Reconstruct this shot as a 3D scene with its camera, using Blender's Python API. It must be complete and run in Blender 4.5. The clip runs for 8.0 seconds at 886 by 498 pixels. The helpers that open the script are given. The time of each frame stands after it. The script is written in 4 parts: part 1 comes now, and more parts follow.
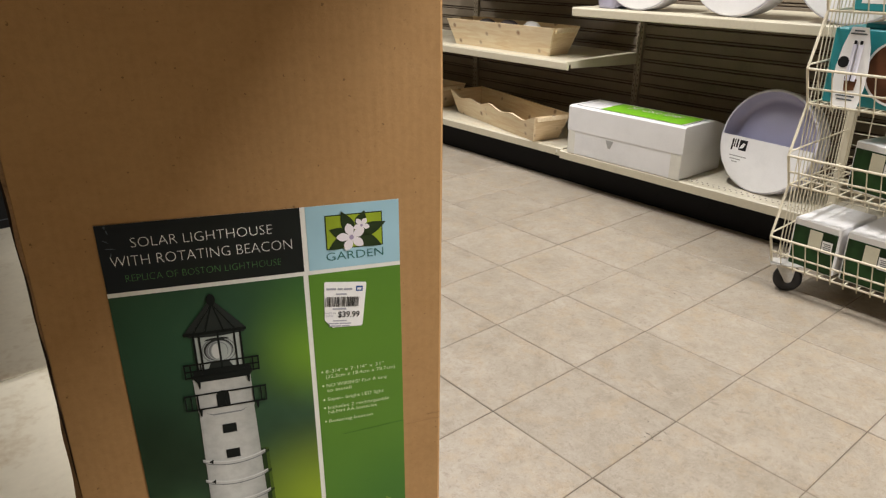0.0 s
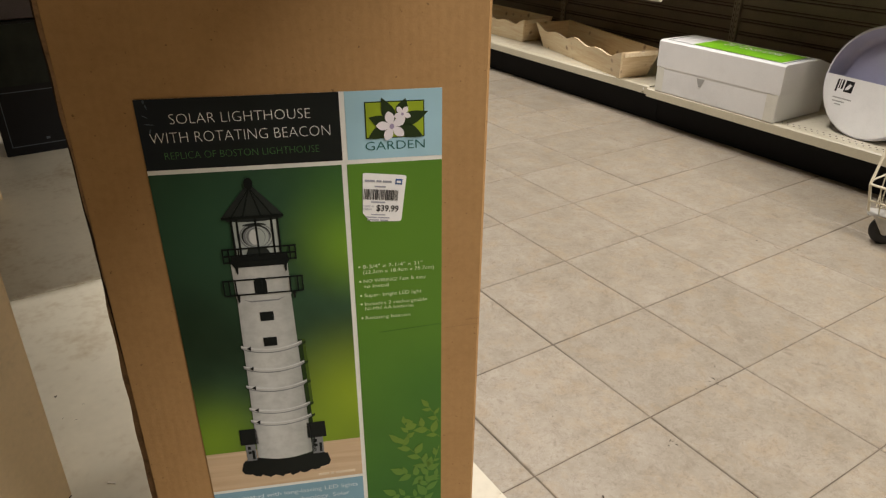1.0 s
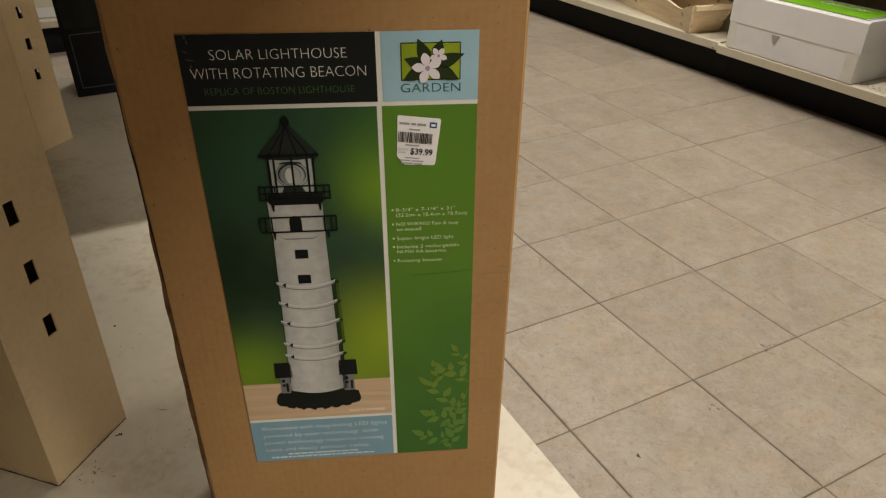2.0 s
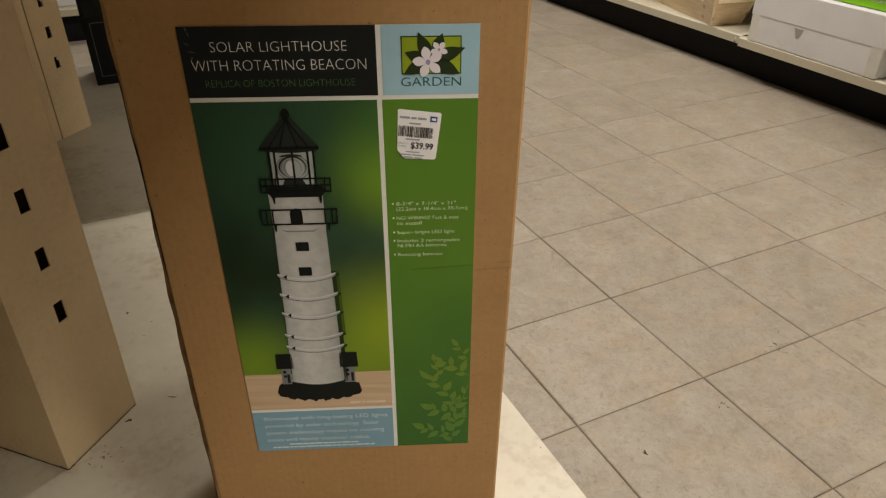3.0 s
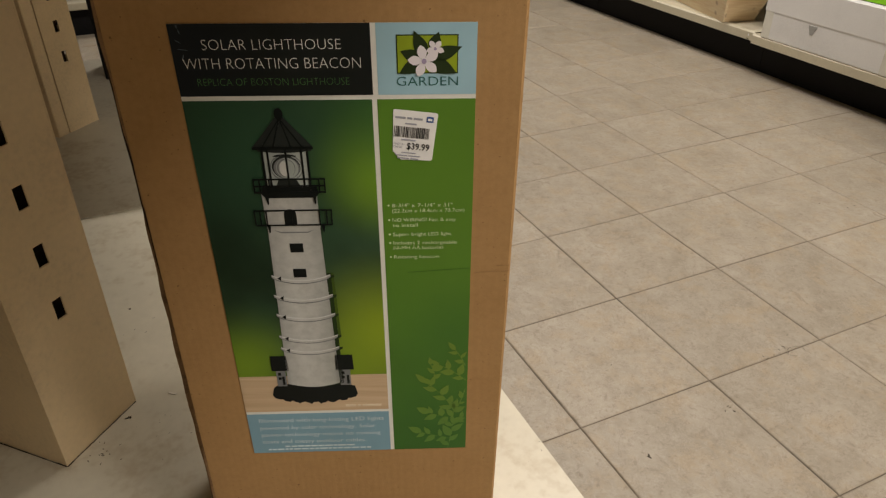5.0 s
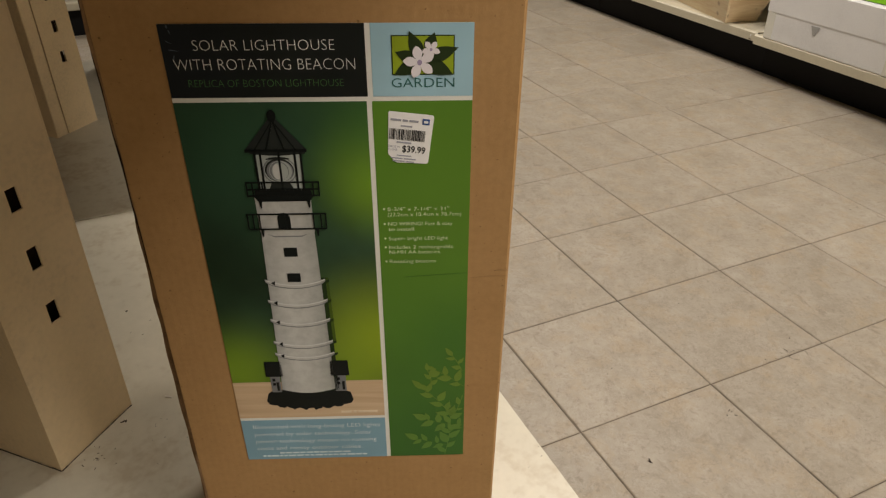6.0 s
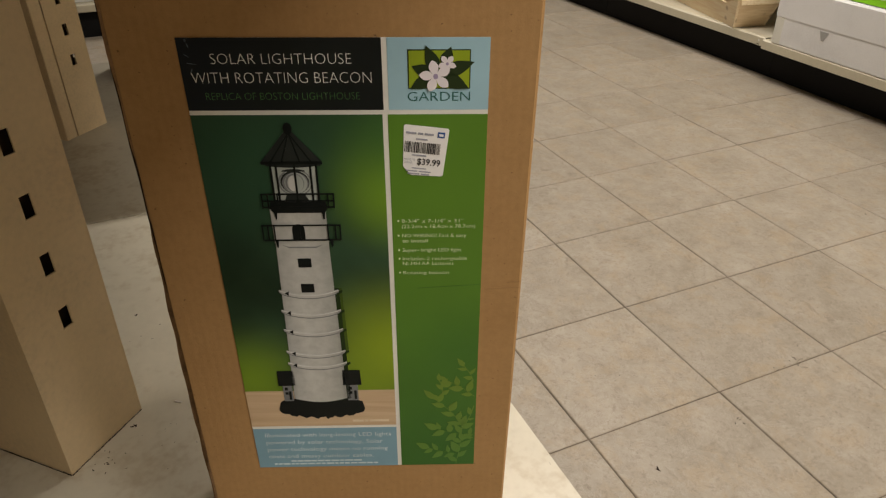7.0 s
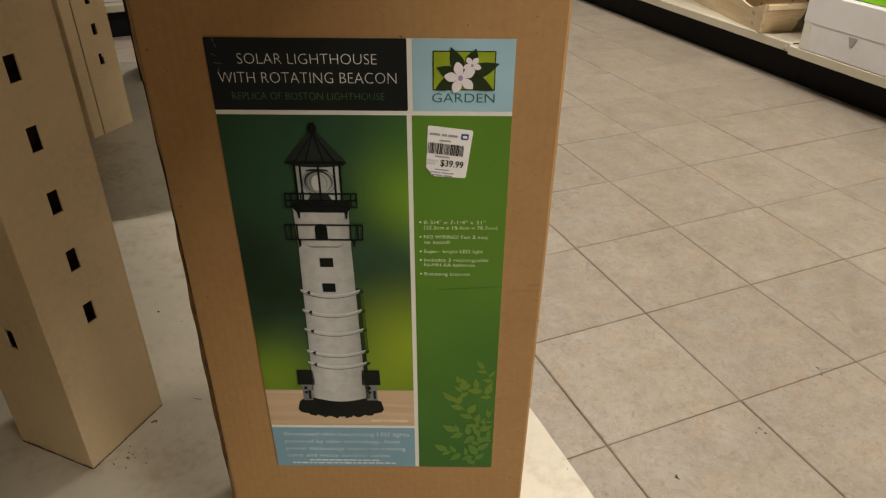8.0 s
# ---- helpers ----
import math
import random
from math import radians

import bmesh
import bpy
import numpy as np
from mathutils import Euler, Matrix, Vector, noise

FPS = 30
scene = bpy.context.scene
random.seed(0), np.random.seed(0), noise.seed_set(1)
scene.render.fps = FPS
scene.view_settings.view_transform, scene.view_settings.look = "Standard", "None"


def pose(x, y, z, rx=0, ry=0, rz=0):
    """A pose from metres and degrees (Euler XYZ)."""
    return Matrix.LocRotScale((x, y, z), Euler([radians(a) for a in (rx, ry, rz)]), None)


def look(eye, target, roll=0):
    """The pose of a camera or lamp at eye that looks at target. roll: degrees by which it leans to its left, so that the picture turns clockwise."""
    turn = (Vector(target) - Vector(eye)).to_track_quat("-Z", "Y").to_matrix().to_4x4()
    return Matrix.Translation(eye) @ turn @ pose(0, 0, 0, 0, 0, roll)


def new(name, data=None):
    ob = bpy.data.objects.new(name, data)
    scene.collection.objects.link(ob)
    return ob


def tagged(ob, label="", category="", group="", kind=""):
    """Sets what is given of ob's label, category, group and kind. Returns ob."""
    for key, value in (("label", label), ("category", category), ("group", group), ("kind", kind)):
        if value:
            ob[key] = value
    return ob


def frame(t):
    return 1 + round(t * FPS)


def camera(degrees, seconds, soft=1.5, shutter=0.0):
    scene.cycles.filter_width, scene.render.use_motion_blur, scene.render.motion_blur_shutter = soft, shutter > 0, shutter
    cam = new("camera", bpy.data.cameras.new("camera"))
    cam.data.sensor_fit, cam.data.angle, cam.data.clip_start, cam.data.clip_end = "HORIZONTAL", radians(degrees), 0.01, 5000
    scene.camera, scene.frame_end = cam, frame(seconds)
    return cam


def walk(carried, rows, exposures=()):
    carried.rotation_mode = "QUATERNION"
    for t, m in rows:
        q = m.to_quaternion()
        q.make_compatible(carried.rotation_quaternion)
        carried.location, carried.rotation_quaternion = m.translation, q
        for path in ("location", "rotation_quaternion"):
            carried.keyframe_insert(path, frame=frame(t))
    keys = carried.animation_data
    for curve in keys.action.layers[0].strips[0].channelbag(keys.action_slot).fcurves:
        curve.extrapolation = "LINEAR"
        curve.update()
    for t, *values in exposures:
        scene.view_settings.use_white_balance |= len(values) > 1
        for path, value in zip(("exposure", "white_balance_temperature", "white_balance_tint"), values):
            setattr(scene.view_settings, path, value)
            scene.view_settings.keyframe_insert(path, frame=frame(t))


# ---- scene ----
# ---- camera and walk ----
cam = camera(64.2, 8.0, soft=1.25)
PATH = [
    (0, (-0.694, -0.71, 1.018), (0.484, 0.709, 0.245), 0.0),
    (0.5, (-0.669, -0.714, 0.997), (0.405, 0.754, 0.164), 0.0),
    (1, (-0.664, -0.725, 0.971), (0.294, 0.774, 0.055), -0.0),
    (1.5, (-0.653, -0.734, 0.962), (0.194, 0.784, -0.026), -0.0),
    (2, (-0.647, -0.741, 0.964), (0.139, 0.786, -0.062), -0.1),
    (3.5, (-0.624, -0.746, 0.966), (0.098, 0.795, -0.084), -0.1),
    (4, (-0.621, -0.745, 0.966), (0.092, 0.797, -0.089), -0.1),
    (4.5, (-0.619, -0.742, 0.966), (0.088, 0.801, -0.092), -0.1),
    (6, (-0.605, -0.729, 0.962), (0.096, 0.817, -0.096), -0.1),
    (6.5, (-0.606, -0.725, 0.967), (0.09, 0.824, -0.089), -0.1),
    (7, (-0.611, -0.723, 0.971), (0.079, 0.83, -0.084), -0.0),
    (7.5, (-0.615, -0.724, 0.971), (0.053, 0.841, -0.08), -0.0),
    (8, (-0.613, -0.722, 0.97), (0.029, 0.856, -0.079), -0.0),
]
walk(cam, [(t, look(eye, target, roll)) for t, eye, target, roll in PATH],
     exposures=[(0, -0.16, 6150, 14), (0.5, -0.28, 6300, 14), (1, -0.40, 6450, 14), (1.5, -0.60, 6620, 14), (2, -0.70, 6720, 14), (7, -0.67, 6720, 14), (8, -0.62, 6720, 14)])

# ---- light ----
world = bpy.data.worlds.new("store_air")
world.use_nodes = True
scene.world = world
world.node_tree.nodes["Background"].inputs[0].default_value = (0.9, 0.95, 1.0, 1)
world.node_tree.nodes["Background"].inputs[1].default_value = 0.03
scene.view_settings.exposure = 0.0

CEILING = 3.3
# x, y, size along x, size along y, watts
LAMPS = [(0.90, -3.50, 0.6, 1.2, 114.0), (0.90, -2.20, 0.6, 1.2, 114.0), (0.95, 1.20, 1.2, 0.11, 108.0), (0.75, 3.90, 1.2, 0.3, 70.0)]


def ceiling_lamp_light(x, y, wide, deep, watts):
    data = bpy.data.lights.new("tube_light", "AREA")
    data.shape, data.size, data.size_y = "RECTANGLE", wide, deep
    data.energy, data.color = watts, (1.0, 0.95, 0.86)
    ob = new("tube_light", data)
    ob.matrix_world = pose(x, y, CEILING - 0.10)
    return ob


for lamp in LAMPS:
    ceiling_lamp_light(*lamp)


# ---- materials ----
def nodes_of(name):
    m = bpy.data.materials.new(name)
    m.use_nodes = True
    nt = m.node_tree
    return m, nt, nt.nodes["Principled BSDF"]


def add(nt, kind, **sets):
    n = nt.nodes.new(kind)
    for k, v in sets.items():
        n.inputs[k.replace("_", " ")].default_value = v
    return n


def ramp(nt, fac, stops):
    n = nt.nodes.new("ShaderNodeValToRGB")
    while len(n.color_ramp.elements) < len(stops):
        n.color_ramp.elements.new(0.5)
    for e, (p, c) in zip(n.color_ramp.elements, stops):
        e.position, e.color = p, (*c, 1)
    nt.links.new(fac, n.inputs[0])
    return n


def surface(name, colour, rough=0.6, metal=0.0, vary=0.10, scale=18.0, fine=220.0, bump=0.15, grain=(1, 1, 1), piece=0.0, spec=0.5, stain=None):
    """A surface with two scales of unevenness; grain stretches the noise; piece varies each object."""
    m, nt, b = nodes_of(name)
    L = nt.links
    tex = nt.nodes.new("ShaderNodeTexCoord")
    mp = nt.nodes.new("ShaderNodeMapping")
    mp.inputs["Scale"].default_value = grain
    L.new(tex.outputs["Object"], mp.inputs[0])
    info = nt.nodes.new("ShaderNodeObjectInfo")
    shift = nt.nodes.new("ShaderNodeVectorMath")
    shift.operation = "MULTIPLY_ADD"
    L.new(info.outputs["Random"], shift.inputs[0])
    shift.inputs[1].default_value = (37.0, 91.0, 53.0)
    L.new(mp.outputs[0], shift.inputs[2])
    n1 = add(nt, "ShaderNodeTexNoise", Scale=scale, Detail=5.0, Roughness=0.6)
    n2 = add(nt, "ShaderNodeTexNoise", Scale=fine, Detail=3.0)
    L.new(shift.outputs[0], n1.inputs["Vector"])
    L.new(shift.outputs[0], n2.inputs["Vector"])
    mix = nt.nodes.new("ShaderNodeMath")
    mix.operation = "MULTIPLY_ADD"
    L.new(n2.outputs[0], mix.inputs[0])
    mix.inputs[1].default_value = 0.35
    half = nt.nodes.new("ShaderNodeMath")
    half.operation = "MULTIPLY"
    half.inputs[1].default_value = 0.65
    L.new(n1.outputs[0], half.inputs[0])
    L.new(half.outputs[0], mix.inputs[2])
    dark = tuple(c * (1 - 2 * vary) for c in colour)
    light = tuple(min(1, c * (1 + 1.2 * vary)) for c in colour)
    stops = [(0.3, stain or dark), (0.48, colour), (0.7, light)]
    r = ramp(nt, mix.outputs[0], stops)
    out = r.outputs[0]
    if piece:
        hsv = nt.nodes.new("ShaderNodeHueSaturation")
        mr = nt.nodes.new("ShaderNodeMapRange")
        mr.inputs[3].default_value, mr.inputs[4].default_value = 1 - piece, 1 + piece
        L.new(info.outputs["Random"], mr.inputs[0])
        L.new(mr.outputs[0], hsv.inputs["Value"])
        L.new(out, hsv.inputs["Color"])
        out = hsv.outputs[0]
    L.new(out, b.inputs["Base Color"])
    b.inputs["Metallic"].default_value = metal
    b.inputs["Specular IOR Level"].default_value = spec
    rr = nt.nodes.new("ShaderNodeMapRange")
    rr.inputs[3].default_value, rr.inputs[4].default_value = max(0.03, rough - 0.1), min(1, rough + 0.1)
    L.new(n1.outputs[0], rr.inputs[0])
    L.new(rr.outputs[0], b.inputs["Roughness"])
    if bump:
        bp = add(nt, "ShaderNodeBump", Strength=bump, Distance=0.002)
        L.new(mix.outputs[0], bp.inputs["Height"])
        L.new(bp.outputs[0], b.inputs["Normal"])
    return m


def floor_tile_material():
    """Cream ceramic tile with cloudy beige, pinkish and grey mottling and fine dark veins."""
    m, nt, b = nodes_of("ceramic_floor_tile")
    L = nt.links
    tex = nt.nodes.new("ShaderNodeTexCoord")
    info = nt.nodes.new("ShaderNodeObjectInfo")
    shift = nt.nodes.new("ShaderNodeVectorMath")
    shift.operation = "MULTIPLY_ADD"
    L.new(info.outputs["Random"], shift.inputs[0])
    shift.inputs[1].default_value = (41.0, 73.0, 17.0)
    L.new(tex.outputs["Object"], shift.inputs[2])
    cloud = add(nt, "ShaderNodeTexNoise", Scale=11.0, Detail=9.0, Roughness=0.74, Distortion=0.1)
    L.new(shift.outputs[0], cloud.inputs["Vector"])
    base = ramp(nt, cloud.outputs[0], [(0.32, (0.262, 0.224, 0.170)), (0.44, (0.314, 0.274, 0.214)), (0.56, (0.352, 0.310, 0.248)), (0.69, (0.398, 0.354, 0.292))])

    def masked(previous, noise, stops, amount, colour):
        """Lays a colour over the previous one where the noise falls between the stops."""
        f = nt.nodes.new("ShaderNodeMath")
        f.operation = "MULTIPLY"
        f.inputs[1].default_value = amount
        L.new(ramp(nt, noise.outputs[0], stops).outputs[0], f.inputs[0])
        mx = nt.nodes.new("ShaderNodeMix")
        mx.data_type = "RGBA"
        L.new(f.outputs[0], mx.inputs[0])
        L.new(previous, mx.inputs[6])
        mx.inputs[7].default_value = (*colour, 1)
        return mx.outputs[2]

    black, white = (0, 0, 0), (1, 1, 1)
    warm = add(nt, "ShaderNodeTexNoise", Scale=15.0, Detail=8.0, Roughness=0.7, Distortion=0.3)
    L.new(shift.outputs[0], warm.inputs["Vector"])
    out = masked(base.outputs[0], warm, [(0.49, black), (0.63, white)], 0.55, (0.368, 0.288, 0.190))
    vein = add(nt, "ShaderNodeTexNoise", Scale=21.0, Detail=10.0, Roughness=0.78, Distortion=0.55)
    L.new(shift.outputs[0], vein.inputs["Vector"])
    out = masked(out, vein, [(0.35, white), (0.42, black), (0.530, black), (0.546, white), (0.562, black)], 0.58, (0.190, 0.148, 0.106))
    pale = add(nt, "ShaderNodeTexNoise", Scale=33.0, Detail=9.0, Roughness=0.75, Distortion=0.7)
    L.new(shift.outputs[0], pale.inputs["Vector"])
    out = masked(out, pale, [(0.455, black), (0.470, white), (0.485, black), (0.64, black), (0.72, white)], 0.40, (0.50, 0.46, 0.40))
    speck = add(nt, "ShaderNodeTexNoise", Scale=95.0, Detail=6.0, Roughness=0.75)
    L.new(shift.outputs[0], speck.inputs["Vector"])
    out = masked(out, speck, [(0.35, white), (0.44, black)], 0.50, (0.19, 0.145, 0.105))
    hsv = nt.nodes.new("ShaderNodeHueSaturation")
    mr = nt.nodes.new("ShaderNodeMapRange")
    mr.inputs[3].default_value, mr.inputs[4].default_value = 0.95, 1.05
    L.new(info.outputs["Random"], mr.inputs[0])
    L.new(mr.outputs[0], hsv.inputs["Value"])
    L.new(out, hsv.inputs["Color"])
    L.new(hsv.outputs[0], b.inputs["Base Color"])
    rr = nt.nodes.new("ShaderNodeMapRange")
    rr.inputs[3].default_value, rr.inputs[4].default_value = 0.38, 0.6
    L.new(cloud.outputs[0], rr.inputs[0])
    L.new(rr.outputs[0], b.inputs["Roughness"])
    grit = add(nt, "ShaderNodeTexNoise", Scale=150.0, Detail=4.0, Roughness=0.7)
    L.new(shift.outputs[0], grit.inputs["Vector"])
    gmix = nt.nodes.new("ShaderNodeMath")
    gmix.operation = "MULTIPLY_ADD"
    L.new(grit.outputs[0], gmix.inputs[0])
    gmix.inputs[1].default_value = 0.45
    L.new(vein.outputs[0], gmix.inputs[2])
    bp = add(nt, "ShaderNodeBump", Strength=0.55, Distance=0.0018)
    L.new(gmix.outputs[0], bp.inputs["Height"])
    L.new(bp.outputs[0], b.inputs["Normal"])
    return m


def blob(nt, tex, u, v, radius):
    """Soft round spot on the printed picture at (u, -v), in metres."""
    d = nt.nodes.new("ShaderNodeVectorMath")
    d.operation = "DISTANCE"
    nt.links.new(tex, d.inputs[0])
    d.inputs[1].default_value = (u, -v, 0)
    mr = nt.nodes.new("ShaderNodeMapRange")
    mr.interpolation_type = "SMOOTHSTEP"
    mr.inputs[1].default_value, mr.inputs[2].default_value = 0, radius
    mr.inputs[3].default_value, mr.inputs[4].default_value = 1, 0
    nt.links.new(d.outputs["Value"], mr.inputs[0])
    return mr.outputs[0]


def print_material(name, ground, spots, rough=0.42, noise_amount=0.25):
    """Printed paper: a ground colour with soft coloured spots (u, v, radius, colour, strength)."""
    m, nt, b = nodes_of(name)
    L = nt.links
    tex = nt.nodes.new("ShaderNodeTexCoord")
    n = add(nt, "ShaderNodeTexNoise", Scale=14.0, Detail=3.0)
    L.new(tex.outputs["Object"], n.inputs["Vector"])
    r = ramp(nt, n.outputs[0], [(0.3, tuple(c * (1 - noise_amount) for c in ground)), (0.7, tuple(c * (1 + noise_amount) for c in ground))])
    out = r.outputs[0]
    for u, v, radius, colour, strength in spots:
        f = nt.nodes.new("ShaderNodeMath")
        f.operation = "MULTIPLY"
        L.new(blob(nt, tex.outputs["Object"], u, v, radius), f.inputs[0])
        f.inputs[1].default_value = strength
        mx = nt.nodes.new("ShaderNodeMix")
        mx.data_type = "RGBA"
        L.new(f.outputs[0], mx.inputs[0])
        L.new(out, mx.inputs[6])
        mx.inputs[7].default_value = (*colour, 1)
        out = mx.outputs[2]
    L.new(out, b.inputs["Base Color"])
    b.inputs["Roughness"].default_value = rough
    b.inputs["Specular IOR Level"].default_value = 0.2
    bp = add(nt, "ShaderNodeBump", Strength=0.08, Distance=0.002)
    n2 = add(nt, "ShaderNodeTexNoise", Scale=30.0, Detail=2.0)
    L.new(tex.outputs["Object"], n2.inputs["Vector"])
    L.new(n2.outputs[0], bp.inputs["Height"])
    L.new(bp.outputs[0], b.inputs["Normal"])
    return m


def tower_print_material():
    """The printed tower: pale grey, rounded by the picture's own light, a little grainy."""
    m, nt, b = nodes_of("printed_white_tower")
    L = nt.links
    tex = nt.nodes.new("ShaderNodeTexCoord")
    sep = nt.nodes.new("ShaderNodeSeparateXYZ")
    L.new(tex.outputs["Object"], sep.inputs[0])
    mr = nt.nodes.new("ShaderNodeMapRange")
    mr.inputs[1].default_value, mr.inputs[2].default_value = 0.050, 0.105
    L.new(sep.outputs[0], mr.inputs[0])
    shade = ramp(nt, mr.outputs[0], [(0.0, (0.30, 0.31, 0.30)), (0.14, (0.45, 0.46, 0.45)), (0.40, (0.55, 0.56, 0.54)), (0.72, (0.50, 0.51, 0.49)), (0.93, (0.40, 0.41, 0.39)), (1.0, (0.30, 0.31, 0.29))])
    n = add(nt, "ShaderNodeTexNoise", Scale=90.0, Detail=5.0, Roughness=0.7)
    L.new(tex.outputs["Object"], n.inputs["Vector"])
    grain = ramp(nt, n.outputs[0], [(0.3, (0.82, 0.82, 0.82)), (0.6, (1, 1, 1))])
    mx = nt.nodes.new("ShaderNodeMix")
    mx.data_type, mx.blend_type = "RGBA", "MULTIPLY"
    mx.inputs[0].default_value = 1.0
    L.new(shade.outputs[0], mx.inputs[6])
    L.new(grain.outputs[0], mx.inputs[7])
    L.new(mx.outputs[2], b.inputs["Base Color"])
    b.inputs["Roughness"].default_value = 0.42
    b.inputs["Specular IOR Level"].default_value = 0.2
    return m


def wood_material(name, light, dark, along=(1.5, 14, 14), knots=True):
    """Pale pine with long grain and small brown knots."""
    m, nt, b = nodes_of(name)
    L = nt.links
    tex = nt.nodes.new("ShaderNodeTexCoord")
    info = nt.nodes.new("ShaderNodeObjectInfo")
    shift = nt.nodes.new("ShaderNodeVectorMath")
    shift.operation = "MULTIPLY_ADD"
    L.new(info.outputs["Random"], shift.inputs[0])
    shift.inputs[1].default_value = (11.0, 23.0, 7.0)
    L.new(tex.outputs["Object"], shift.inputs[2])
    mp = nt.nodes.new("ShaderNodeMapping")
    mp.inputs["Scale"].default_value = along
    L.new(shift.outputs[0], mp.inputs[0])
    g = add(nt, "ShaderNodeTexNoise", Scale=4.0, Detail=6.0, Roughness=0.6, Distortion=0.8)
    L.new(mp.outputs[0], g.inputs["Vector"])
    mid = tuple((a + c) / 2 for a, c in zip(light, dark))
    r = ramp(nt, g.outputs[0], [(0.32, dark), (0.5, mid), (0.66, light)])
    out = r.outputs[0]
    if knots:
        v = add(nt, "ShaderNodeTexVoronoi", Scale=13.0)
        L.new(shift.outputs[0], v.inputs["Vector"])
        kr = ramp(nt, v.outputs["Distance"], [(0.0, (1, 1, 1)), (0.10, (0.6, 0.6, 0.6)), (0.2, (0, 0, 0))])
        mx = nt.nodes.new("ShaderNodeMix")
        mx.data_type = "RGBA"
        L.new(kr.outputs[0], mx.inputs[0])
        L.new(out, mx.inputs[6])
        mx.inputs[7].default_value = (0.22, 0.10, 0.04, 1)
        out = mx.outputs[2]
    L.new(out, b.inputs["Base Color"])
    b.inputs["Roughness"].default_value = 0.62
    bp = add(nt, "ShaderNodeBump", Strength=0.2, Distance=0.001)
    L.new(g.outputs[0], bp.inputs["Height"])
    L.new(bp.outputs[0], b.inputs["Normal"])
    return m


def card_material():
    """Kraft board: mottled fibre, faint upright flutes showing through, dark flecks and rubbed patches."""
    m, nt, b = nodes_of("corrugated_kraft_card")
    L = nt.links
    tex = nt.nodes.new("ShaderNodeTexCoord")

    def noise(scale, stretch, detail, rough):
        mp = nt.nodes.new("ShaderNodeMapping")
        mp.inputs["Scale"].default_value = stretch
        L.new(tex.outputs["Object"], mp.inputs[0])
        n = add(nt, "ShaderNodeTexNoise", Scale=scale, Detail=detail, Roughness=rough)
        L.new(mp.outputs[0], n.inputs["Vector"])
        return n.outputs[0]

    def times(previous, value, stops):
        mx = nt.nodes.new("ShaderNodeMix")
        mx.data_type, mx.blend_type = "RGBA", "MULTIPLY"
        mx.inputs[0].default_value = 1.0
        L.new(previous, mx.inputs[6])
        L.new(ramp(nt, value, [(p, (v, v, v)) for p, v in stops]).outputs[0], mx.inputs[7])
        return mx.outputs[2]

    patches = noise(11.0, (0.8, 1, 1.0), 7.0, 0.68)
    out = ramp(nt, patches, [(0.30, (0.368, 0.213, 0.087)), (0.50, (0.396, 0.233, 0.097)), (0.70, (0.420, 0.252, 0.108))]).outputs[0]
    flutes = nt.nodes.new("ShaderNodeTexWave")
    flutes.bands_direction = "X"
    flutes.inputs["Scale"].default_value = 42.0
    flutes.inputs["Distortion"].default_value = 1.2
    flutes.inputs["Detail"].default_value = 2.0
    L.new(tex.outputs["Object"], flutes.inputs["Vector"])
    out = times(out, flutes.outputs[0], [(0.0, 0.985), (1.0, 1.0)])
    fibre = noise(150.0, (0.8, 1.0, 1.0), 5.0, 0.7)
    out = times(out, fibre, [(0.30, 0.91), (0.55, 1.0), (0.75, 1.04)])
    out = times(out, noise(240.0, (1, 1, 1), 2.0, 0.5), [(0.26, 0.55), (0.31, 1.0)])
    L.new(out, b.inputs["Base Color"])
    b.inputs["Roughness"].default_value = 0.78
    b.inputs["Specular IOR Level"].default_value = 0.25
    height = nt.nodes.new("ShaderNodeMath")
    height.operation = "MULTIPLY_ADD"
    L.new(flutes.outputs[0], height.inputs[0])
    height.inputs[1].default_value = 0.12
    L.new(fibre, height.inputs[2])
    bp = add(nt, "ShaderNodeBump", Strength=0.25, Distance=0.0015)
    L.new(height.outputs[0], bp.inputs["Height"])
    L.new(bp.outputs[0], b.inputs["Normal"])
    return m


def glow(name, colour, strength):
    m, nt, b = nodes_of(name)
    b.inputs["Emission Color"].default_value = (*colour, 1)
    b.inputs["Emission Strength"].default_value = strength
    return m


TILE = floor_tile_material()
GROUT = surface("dark_grout", (0.150, 0.120, 0.088), 0.9, vary=0.38, scale=5, bump=0.3)
CREAM = surface("cream_powder_coat", (0.60, 0.555, 0.425), 0.42, vary=0.05, scale=5, fine=90, bump=0.06)
DECK = surface("cream_deck_enamel", (0.615, 0.575, 0.460), 0.38, vary=0.08, scale=7, fine=60, bump=0.02, stain=(0.46, 0.385, 0.265))
POST = surface("cream_painted_post", (0.77, 0.615, 0.385), 0.5, vary=0.08, scale=7, fine=150, bump=0.12)
KICK = surface("black_kick_plate", (0.007, 0.007, 0.008), 0.6, vary=0.3, scale=8, spec=0.2)
PANEL = surface("brown_slat_panel", (0.20, 0.165, 0.120), 0.6, vary=0.14, scale=6, piece=0.08, spec=0.3)
UPRIGHT = surface("tan_upright_steel", (0.30, 0.26, 0.19), 0.5, vary=0.08, scale=12)
# dark brown that stands in for shade inside slots, holes and grooves
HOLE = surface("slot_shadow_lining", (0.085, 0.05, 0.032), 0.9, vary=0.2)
CARD = card_material()
CARD_EDGE = surface("torn_kraft_edge", (0.24, 0.14, 0.065), 0.9, vary=0.3, scale=60, fine=400, bump=0.6)
CARD_CREASE = surface("creased_kraft_card", (0.32, 0.188, 0.077), 0.85, vary=0.15, scale=60)
CARD_GAP_SHADE = surface("shade_between_card_layers", (0.03, 0.018, 0.01), 0.95, vary=0.3)
